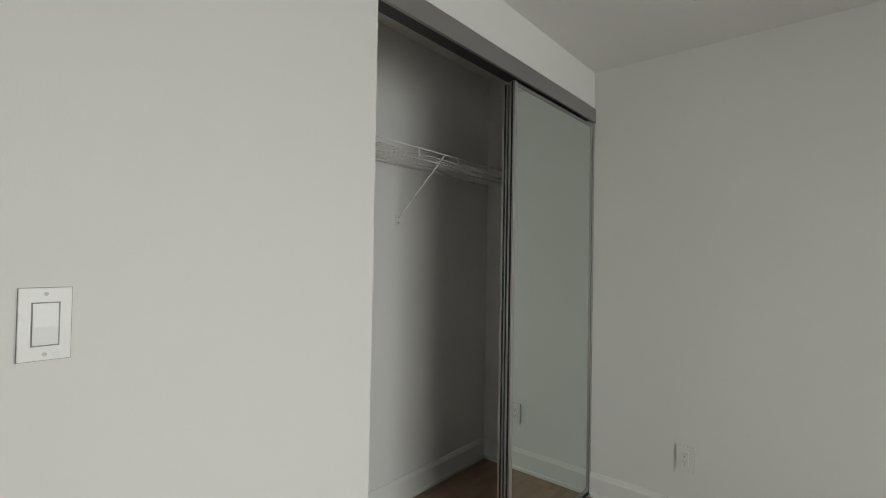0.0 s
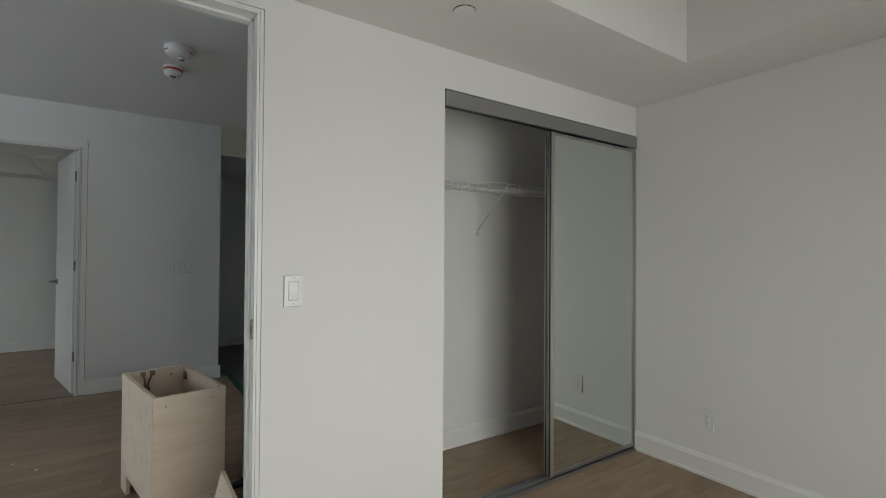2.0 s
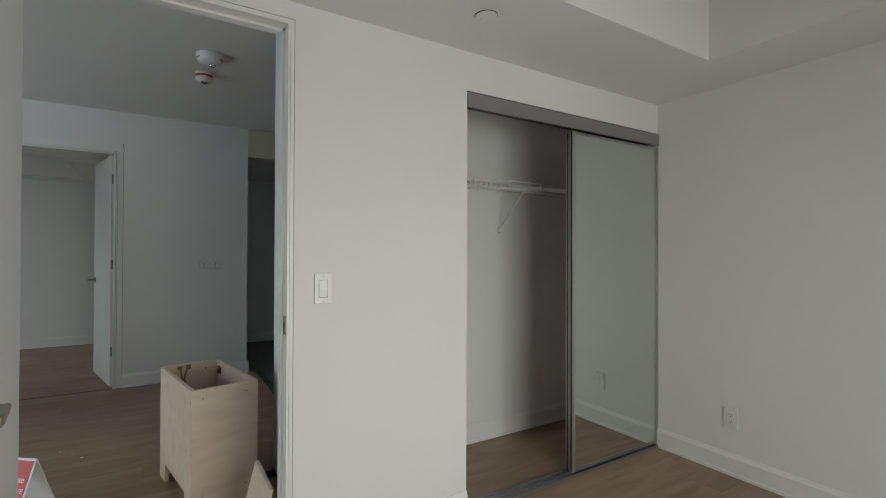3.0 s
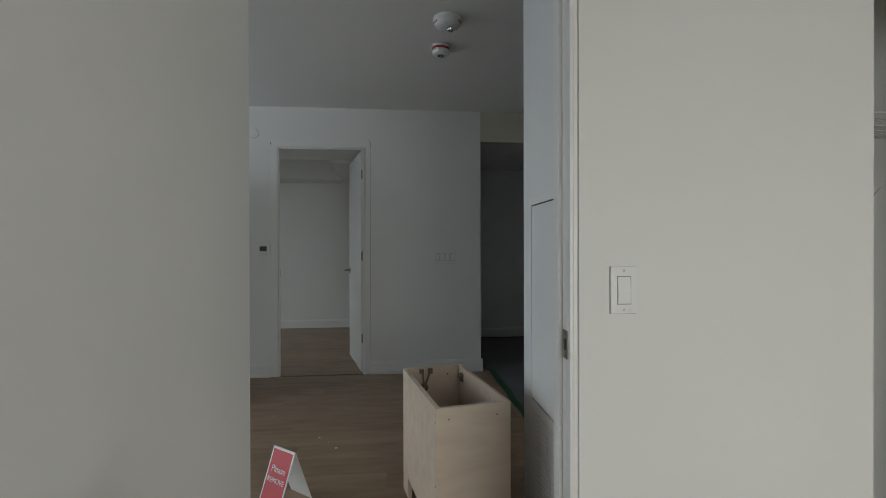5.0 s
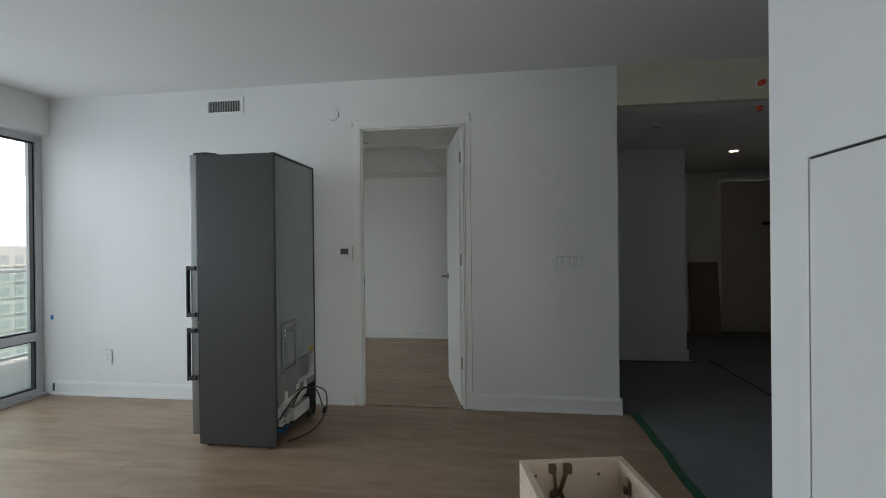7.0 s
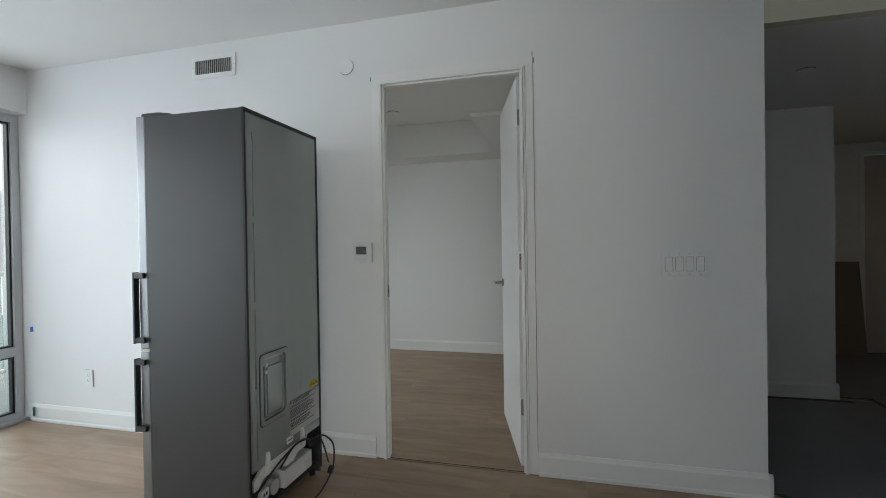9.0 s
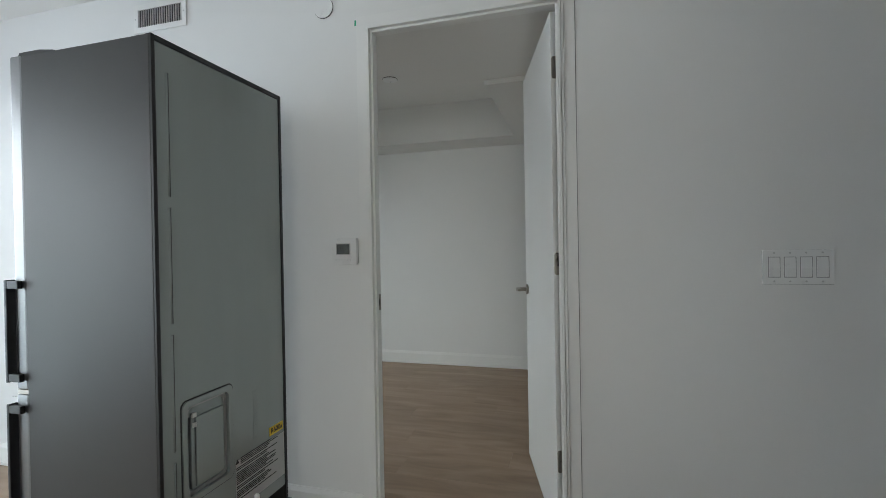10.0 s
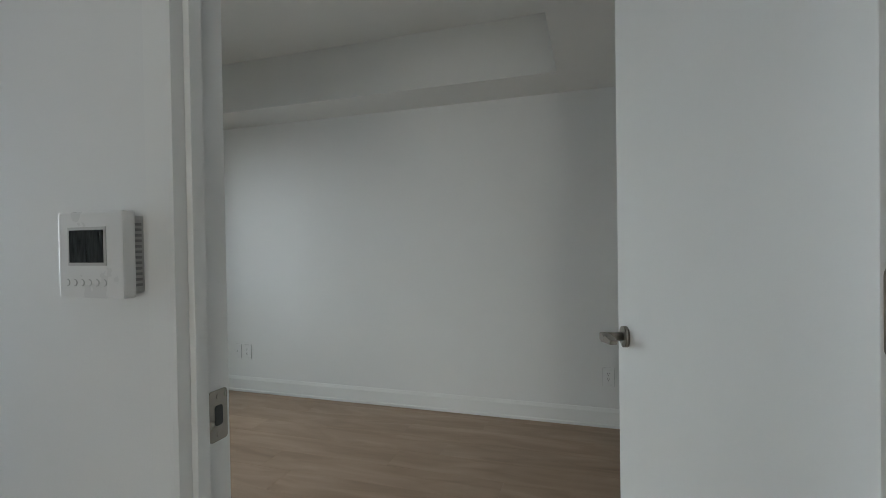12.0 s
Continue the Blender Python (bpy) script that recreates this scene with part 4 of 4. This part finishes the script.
# ---- open carcass box ----
def carcass():
    m = pose(-0.134, 1.724, 0, 0, 0, 10.9)
    c = thing("cabinet_box", m, "unfinished pale maple cabinet carcass standing open-topped", "cabinet")
    W, D, H, t = 0.302, 0.606, 0.594, 0.018
    boxes("front_panel", MAPLE, c, ((0, 0, 0.001), (W, t, H)), bevel=0.0008)
    boxes("back_panel", MAPLE, c, ((0, D - t, 0.001), (W, D, H)), bevel=0.0008)
    bm = bmesh.new()
    bm_prism(bm, [(t, 0.001), (0.11, 0.001), (0.11, 0.098), (D - 0.115, 0.098), (D - 0.115, 0.001), (D - t, 0.001), (D - t, H), (t, H)], "x", 0, t)
    part("side_panel", bm, MAPLE, c, "side panel with a cut-out at the foot")
    boxes("side_panel", MAPLE, c, ((W - t, t, 0.001), (W, D - t, H)), bevel=0.0008)
    boxes("bottom_panel", MAPLE, c, ((t, t, 0.104), (W - t, D - t, 0.120)))
    boxes("foot_rail", MAPLE, c, ((0.050, t, 0.001), (0.066, D - t, 0.055)))
    holes = []
    for y in (t / 2, D - t / 2):
        for z in (0.075, 0.30, 0.54):
            holes.append(((0.0008, y, z), (-0.0006, y, z), 0.0042))
    for x in (0.05, 0.245):
        for z in (0.10, 0.55):
            holes.append(((x, 0.0008, z), (x, -0.0006, z), 0.0035))
    for x in (0.042, 0.225):
        holes.append(((x, D - t - 0.0006, H - 0.04), (x, D - t + 0.0006, H - 0.04), 0.005))
    for h in holes:
        rods("screw_hole", BRASS, c, h, seg=10)
    # folding stay on the far panel
    yb = D - t
    st = rods("lid_stay", BRASS, c, ((0.100, yb - 0.004, 0.500), (0.100, yb - 0.018, 0.500), 0.020), seg=22, label="worn brass folding lid stay")
    bm = bmesh.new()
    for a, b, w in (((0.100, 0.500), (0.090, 0.580), 0.010), ((0.102, 0.500), (0.130, 0.578), 0.012)):
        d = Vector((b[0] - a[0], 0, b[1] - a[1]))
        bm_box(bm, (-w / 2, -0.004, 0), (w / 2, 0.004, d.length), 0.002, Matrix.Translation((a[0], yb - 0.014, a[1])) @ d.to_track_quat("Z", "Y").to_matrix().to_4x4())
    part("arm", bm, BRASS, st)
    boxes("mount", BRASS, st, ((0.078, yb - 0.018, 0.568), (0.098, yb - 0.001, 0.590)), bevel=0.002)
    boxes("mount", BRASS, st, ((0.120, yb - 0.022, 0.566), (0.142, yb - 0.004, 0.592)), bevel=0.003)
    rods("pivot", CHROME, st, ((0.100, yb - 0.018, 0.500), (0.100, yb - 0.021, 0.500), 0.007), seg=14)
    for y in (D - 0.085, 0.075):
        hg = rods("cup_hinge", BRASS, c, ((W - t - 0.010, y, H - 0.062), (W - t - 0.010, y, H - 0.022), 0.008), seg=14, label="worn brass cup hinge")
        boxes("hinge_plate", BRASS, hg, ((W - t - 0.006, y - 0.012, H - 0.068), (W - t - 0.0005, y + 0.012, H - 0.030)), bevel=0.001)


carcass()

# loose board that leans by the doorway
bd = thing("loose_board", pose(0.030, 1.205, 0.001, 0, 13.5, 0), "pale maple board leaning by the door frame", "board")
boxes("board", MAPLE, bd, ((0, 0, 0.004), (0.016, 0.297, 0.318)), bevel=0.001)
rods("screw_hole", BRASS, bd, ((-0.0006, 0.25, 0.26), (0.0006, 0.25, 0.26), 0.004), seg=10)
wd = thing("door_wedge", pose(0.240, 1.99, 0.001), "dark grey rubber wedge on the floor by the wall", "door wedge")
bm = bmesh.new()
bm_prism(bm, [(-0.05, 0), (0.05, 0), (0.05, 0.03), (-0.05, 0.008)], "y", -0.02, 0.02)
bmesh.ops.bevel(bm, geom=bm.edges[:], offset=0.002, segments=2, affect="EDGES")
part("wedge", bm, RUBBER, wd)


# ---- folded notice ----
def notice():
    r = Vector((0.117, -0.096, 0)).normalized()
    ang = math.degrees(math.atan2(r.y, r.x))
    n = thing("floor_sign", pose(-0.803, 2.238, 0, 0, 0, ang), "red and white folded card notice standing on the floor", "sign")
    W, H, F, t = 0.152, 0.252, 0.095, 0.003

    def flap(name, s, mat):
        bm = bmesh.new()
        a, b = Vector((0, s * F, 0.001)), Vector((0, 0, H))
        d = b - a
        q = Matrix.Translation(a) @ Matrix.Rotation(math.atan2(s * F, H), 4, "X")
        bm_box(bm, (-W / 2, -t / 2, 0), (W / 2, t / 2, d.length), 0, q)
        return part(name, bm, mat, n), q, d.length
    fr, q, L = flap("front_flap", -1, WHITECARD)
    bk, _, _ = flap("back_flap", 1, WHITECARD)
    bm = bmesh.new()
    bm_box(bm, (-W / 2 + 0.008, -t / 2 - 0.0006, 0.008), (W / 2 - 0.008, -t / 2, L - 0.010), 0, q)
    part("red_field", bm, RED, fr, "red printed field")
    face = q @ Matrix.Translation((0, -t / 2 - 0.0011, 0)) @ Matrix.Rotation(radians(90), 4, "X")
    words("script_word", "Please", 0.040, WHITECARD, fr, face @ Matrix.Translation((0, L - 0.092, 0)))
    words("capital_word", "REMOVE", 0.031, WHITECARD, fr, face @ Matrix.Translation((0, L - 0.140, 0)))


notice()

# ---- floor paper, tape and specks ----
def sheet(name, outline, z0, z1, material, label, category):
    bm = bmesh.new()
    bm_prism(bm, outline, "z", z0, z1)
    return tagged(part(name, bm, material), label, category)


sheet("floor_paper", [(0.60, 2.11), (1.80, 2.11), (1.82, 4.45), (1.86, 6.04), (0.55, 6.04), (0.56, 4.55), (0.61, 4.38)], 0.0005, 0.003, PAPER, "grey blue protective paper taped over the floor", "floor paper")
sheet("floor_paper", [(1.76, 2.11), (3.95, 2.11), (3.95, 7.74), (1.62, 7.74), (1.62, 6.10), (1.80, 6.06), (1.785, 4.50)], 0.0035, 0.0065, PAPER, "grey blue protective paper lapped over another sheet", "floor paper")
rng = random.Random(3)
edge = [(0.598 + 0.008 * rng.uniform(-1, 1), 2.12 + k * 0.165) for k in range(15)] + [(0.548, 4.47)]
sheet("floor_strip", edge + [(x + 0.055 + 0.004 * rng.uniform(-1, 1), y) for x, y in edge[::-1]], 0.0032, 0.0042, GREEN, "strip of dark green tape along the paper edge", "tape")
# added dark strip paints the shadow line where the paper sheets meet
sheet("floor_strip", [(1.62, 6.085), (1.805, 6.085), (1.775, 4.50), (1.755, 2.12), (1.778, 2.12), (1.798, 4.50), (1.832, 6.11), (1.62, 6.11)], 0.0068, 0.0078, RUBBER, "dark strip for the shadow at the floor paper seam", "tape")
# thin dark strip along the wall foot
sheet("floor_strip", [(0.62, 5.99), (1.66, 5.99), (1.66, 6.035), (0.62, 6.035)], 0.0032, 0.0042, RUBBER, "dark strip along the foot of the hallway wall", "tape")


def tape_bit(m, w, h, material, label):
    t = thing("tape_scrap", m, label, "tape")
    bm = bmesh.new()
    bm_prism(bm, [(-w / 2, -h / 2), (w / 2, -h * 0.42), (w * 0.44, h / 2), (-w * 0.46, h * 0.4)], "y", -0.0012, -0.0003)
    part("scrap", bm, material, t)


tape_bit(pose(FX0 - 0.058, YF, 2.158), 0.026, 0.026, LEAFGREEN, "small scrap of green tape at the casing corner")
tape_bit(pose(FX1 + 0.058, YF, 2.160), 0.022, 0.030, LEAFGREEN, "small scrap of green tape at the casing corner")
tape_bit(pose(FX1 + 0.060, YF, 2.188), 0.004, 0.04, RUBBER, "thin dark thread above the casing corner")
tape_bit(pose(-4.142 + 0.06, YF, 0.652), 0.03, 0.04, BLUE, "small scrap of blue tape on the wall")
tape_bit(pose(-4.055, YF - 0.018, 0.07), 0.02, 0.07, GREEN, "small scrap of green tape on the baseboard")
for x, y, r in ((-0.766, 2.972, 0.006), (-0.642, 2.806, 0.008), (-0.70, 2.9, 0.004)):
    d = thing("debris_crumb", pose(x, y, 0.0005), "white crumb of plaster on the floor", "debris", "floor crumbs")
    bm = bmesh.new()
    bmesh.ops.create_icosphere(bm, subdivisions=1, radius=r, matrix=Matrix.Translation((0, 0, r * 0.4)) @ Matrix.Diagonal((1.3, 1, 0.4, 1)))
    part("crumb", bm, WHITECARD, d)


# ---- living room window, balcony and city ----
def window_unit(name, x, y0, y1, z1, posts):
    w = thing(name, pose(x, 0, 0), "grey aluminium framed floor to ceiling window", "window", "", "structure")
    boxes("window_sill", FRAME, w, ((-0.10, y0, 0.001), (0.045, y1, 0.022)), bevel=0.002)
    boxes("window_frame", FRAME, w, ((-0.10, y0, 0.022), (0.0, y1, 0.062)), bevel=0.002)
    boxes("window_frame", FRAME, w, ((-0.10, y0, z1 - 0.055), (0.0, y1, z1)), bevel=0.002)
    boxes("transom", FRAME, w, ((-0.10, y0 + 0.05, 0.465), (0.004, y1 - 0.05, 0.533)), bevel=0.002)
    ys = [y0] + list(posts) + [y1 - 0.05]
    for y in ys:
        boxes("mullion", FRAME, w, ((-0.10, y, 0.062), (0.0, y + 0.05, z1 - 0.055)), bevel=0.002)
    for a, b in zip(ys, ys[1:]):
        for za, zb in ((0.062, 0.465), (0.533, z1 - 0.055)):
            bm = bmesh.new()
            for s in (((-0.055, a + 0.05, za), (-0.02, a + 0.062, zb)), ((-0.055, b - 0.012, za), (-0.02, b, zb)), ((-0.055, a + 0.062, za), (-0.02, b - 0.012, za + 0.012)), ((-0.055, a + 0.062, zb - 0.012), (-0.02, b - 0.012, zb))):
                bm_box(bm, *s)
            g = part("gasket", bm, BLACK, w)
            p = boxes("pane", GLASS, w, ((-0.045, a + 0.055, za + 0.005), (-0.039, b - 0.005, zb - 0.005)))
            p.visible_shadow = False
    return w


window_unit("window_1", XW, 1.30, 4.408, 2.18, (2.32, 3.34))
window_unit("window_2", XW, 4.90, 6.85, 2.15, (5.85,))


def bedroom_window():
    w = thing("window_3", pose(0, -1.9, 0), "grey aluminium framed bedroom window", "window", "", "structure")
    xm = (BX0 + BX1) / 2
    for a, b in (((BX0, -0.11, BZ0), (BX1, -0.02, BZ0 + 0.05)), ((BX0, -0.11, BZ1 - 0.05), (BX1, -0.02, BZ1)),
                 ((BX0, -0.11, BZ0 + 0.05), (BX0 + 0.05, -0.02, BZ1 - 0.05)), ((BX1 - 0.05, -0.11, BZ0 + 0.05), (BX1, -0.02, BZ1 - 0.05)),
                 ((xm - 0.025, -0.11, BZ0 + 0.05), (xm + 0.025, -0.02, BZ1 - 0.05))):
        boxes("window_frame", FRAME, w, (a, b), bevel=0.002)
    for a, b in ((BX0 + 0.05, xm - 0.025), (xm + 0.025, BX1 - 0.05)):
        p = boxes("pane", GLASS, w, ((a, -0.06, BZ0 + 0.05), (b, -0.055, BZ1 - 0.05)))
        p.visible_shadow = False


bedroom_window()
structure("balcony_slab", CONCRETE, "pale concrete balcony slab", "balcony", ((-5.85, 0.5, -0.30), (XW - 0.12, 9.0, -0.06)))
gd = thing("balcony_guard", pose(-5.72, 0, 0), "glass balcony guard with pale metal rail", "railing")
boxes("top_rail", FRAME, gd, ((-0.03, 0.6, 0.975), (0.03, 9.0, 1.010)), bevel=0.004)
boxes("bottom_rail", FRAME, gd, ((-0.02, 0.6, 0.02), (0.02, 9.0, 0.05)), bevel=0.003)
for k in range(7):
    y = 0.98 + 1.43 * k
    boxes("post", FRAME, gd, ((-0.02, y - 0.02, -0.06), (0.02, y + 0.02, 0.975)), bevel=0.003)
    if k < 6:
        gp = boxes("pane", GUARD, gd, ((-0.004, y + 0.03, 0.06), (0.004, y + 1.40, 0.965)))
        gp.visible_shadow = False

bm = bmesh.new()
bm_box(bm, (-401, -400, -46), (-400, 500, 400))
tagged(part("backdrop", bm, lit("overcast_glow", (0.93, 0.97, 1.0), 3.0)), "white overcast sky beyond the city", "sky", "", "structure")
structure("ground", CITY, "distant city ground far below", "ground", ((-3000, -3000, -46), (3000, 3000, -45)))


def tower(x, y, w, d, h0, h1, cols, rows, turn, label):
    t = thing("apartment_tower", pose(x, y, h0, 0, 0, turn), label, "building", "distant towers")
    H = h1 - h0
    boxes("walls", TOWER, t, ((-w / 2, -d / 2, 0), (w / 2, d / 2, H)))
    boxes("roof_house", TOWER, t, ((-w / 5, -d / 5, H), (w / 5, d / 5, H + 3)))
    bm, bs = bmesh.new(), bmesh.new()
    for face in (0, 1):
        span = w if face == 0 else d
        for c in range(cols):
            u = -span / 2 + (c + 0.5) * span / cols
            for r in range(rows):
                z = H - 2.2 - r * 3.0
                a, b = u - span / cols * 0.30, u + span / cols * 0.30
                if face == 0:
                    bm_box(bm, (a, d / 2, z - 0.9), (b, d / 2 + 0.05, z + 0.8))
                    bm_box(bs, (a - 0.2, d / 2, z - 1.3), (b + 0.2, d / 2 + (0.35 if c % 2 else 0.15), z - 1.1))
                else:
                    bm_box(bm, (w / 2, a, z - 0.9), (w / 2 + 0.05, b, z + 0.8))
                    bm_box(bs, (w / 2, a - 0.2, z - 1.3), (w / 2 + (0.35 if c % 2 else 0.15), b + 0.2, z - 1.1))
    part("windows", bm, TOWERGLASS, t)
    part("balconies", bs, TOWER, t)


tower(-96, 60.5, 16, 14, -45, 11, 6, 14, 12, "pale concrete apartment tower with many windows")
tower(-97, 73, 10, 12, -45, 2, 4, 12, 8, "lower pale apartment block with rows of windows")
tower(-150, 112, 22, 20, -45, 3, 6, 8, 20, "far off low pale apartment block")
tower(-120, 50, 20, 16, -45, 4, 6, 9, -5, "far off low pale apartment block")


# ---- hallway ----
def hall_things():
    p = thing("ceiling_downlight", pose(2.149, 6.273, ZD), "small recessed downlight glowing warm in the hallway ceiling", "ceiling light")
    bm = bmesh.new()
    lathe(bm, [(0.052, 0), (0.052, -0.004), (0.040, -0.006)], 28)
    part("trim_ring", bm, TRIM, p, smooth=True)
    rods("diffuser", LED, p, ((0, 0, -0.004), (0, 0, -0.0075), 0.038), seg=28)
    for m, lb in ((pose(1.466, YF + 0.002, 2.310, -90, 0, 0), "orange capped sprinkler stub on the header"), (pose(1.549, 4.585, ZD), "orange capped sprinkler stub in the hallway ceiling")):
        s = thing("sprinkler_head", m, lb, "sprinkler")
        rods("escutcheon", TRIM, s, ((0, 0, 0), (0, 0, -0.004), 0.034), seg=24)
        rods("cap", ORANGE, s, ((0, 0, -0.004), (0, 0, -0.034), 0.022), seg=20)
        rods("cap_end", RED, s, ((0, 0, -0.034), (0, 0, -0.042), 0.013), seg=16)
    d = boxes("door_3", ENTRY, None, ((2.66, 7.765, 0.01), (3.405, 7.80, 2.075)), bevel=0.002)
    tagged(d, "plain entry door in shade at the hallway end", "door", "", "structure")
    boxes("door_jamb", TRIM, d, ((2.622, 7.745, 0.001), (2.656, 7.80, 2.115)))
    boxes("door_jamb", BLACK, d, ((3.412, 7.745, 0.001), (3.498, 7.80, 2.115)))
    boxes("door_head", TRIM, d, ((2.658, 7.745, 2.08), (3.410, 7.80, 2.116)))
    boxes("threshold", BLACK, d, ((2.66, 7.735, 0.007), (3.41, 7.80, 0.012)))
    c = thing("door_chime", pose(3.24, 7.764, 1.49), "small dark door chime beside the entry", "door chime")
    boxes("chime_box", BLACK, c, ((-0.055, -0.02, -0.022), (0.055, 0, 0.022)), bevel=0.002)
    b = thing("loose_board", pose(2.22, 7.60, 0.007, -8, 0, 0), "tan board leaning on the hallway end wall", "board")
    boxes("panel", TAN, b, ((0, -0.012, 0.002), (0.37, 0.006, 0.97)), bevel=0.001)


hall_things()


# ---- floor planks ----
def planks():
    L, W, G = 1.29, 0.192, 0.0003
    rng = random.Random(11)
    shared = {}

    def lay(x0, x1, y0, y1):
        y, row = y0, 0
        while y < y1 - 0.01:
            w = min(W, y1 - y)
            x = x0 - rng.uniform(0, L)
            while x < x1:
                a, b = max(x, x0), min(x + L, x1)
                if b - a > 0.03:
                    key = (round(b - a, 3), round(w, 3))
                    if key not in shared:
                        bm = bmesh.new()
                        u, v = (b - a) / 2 - G, w / 2 - G
                        lo = [bm.verts.new((sx * u, sy * v, -0.012)) for sx, sy in ((-1, -1), (1, -1), (1, 1), (-1, 1))]
                        md = [bm.verts.new((sx * u, sy * v, -0.0005)) for sx, sy in ((-1, -1), (1, -1), (1, 1), (-1, 1))]
                        hi = [bm.verts.new((sx * (u - 0.0005), sy * (v - 0.0005), 0)) for sx, sy in ((-1, -1), (1, -1), (1, 1), (-1, 1))]
                        for p, q in ((lo, md), (md, hi)):
                            for k in range(4):
                                bm.faces.new((p[k], p[(k + 1) % 4], q[(k + 1) % 4], q[k]))
                        bm.faces.new(hi)
                        shared[key] = mesh_of("plank", bm, OAK)
                    ob = new("plank", shared[key])
                    ob.parent = FLOOR
                    ob.location = ((a + b) / 2, y + w / 2, 0)
                x += L
            y += w
            row += 1
    lay(-1.9, XR, -1.9, 1.150)
    lay(0.93, XR, 1.150, YC)
    lay(XW, XF, 1.1505, YK)
    lay(XW, 1.9, YK, YF)
    lay(1.9, 4.0, YK, YF)
    lay(FX0 - J, FX1 + J, YF + 0.004, 4.464)
    lay(XW, 0.40, 4.466, Y2)
    lay(0.52, 4.0, YF + 0.004, 7.78)


planks()
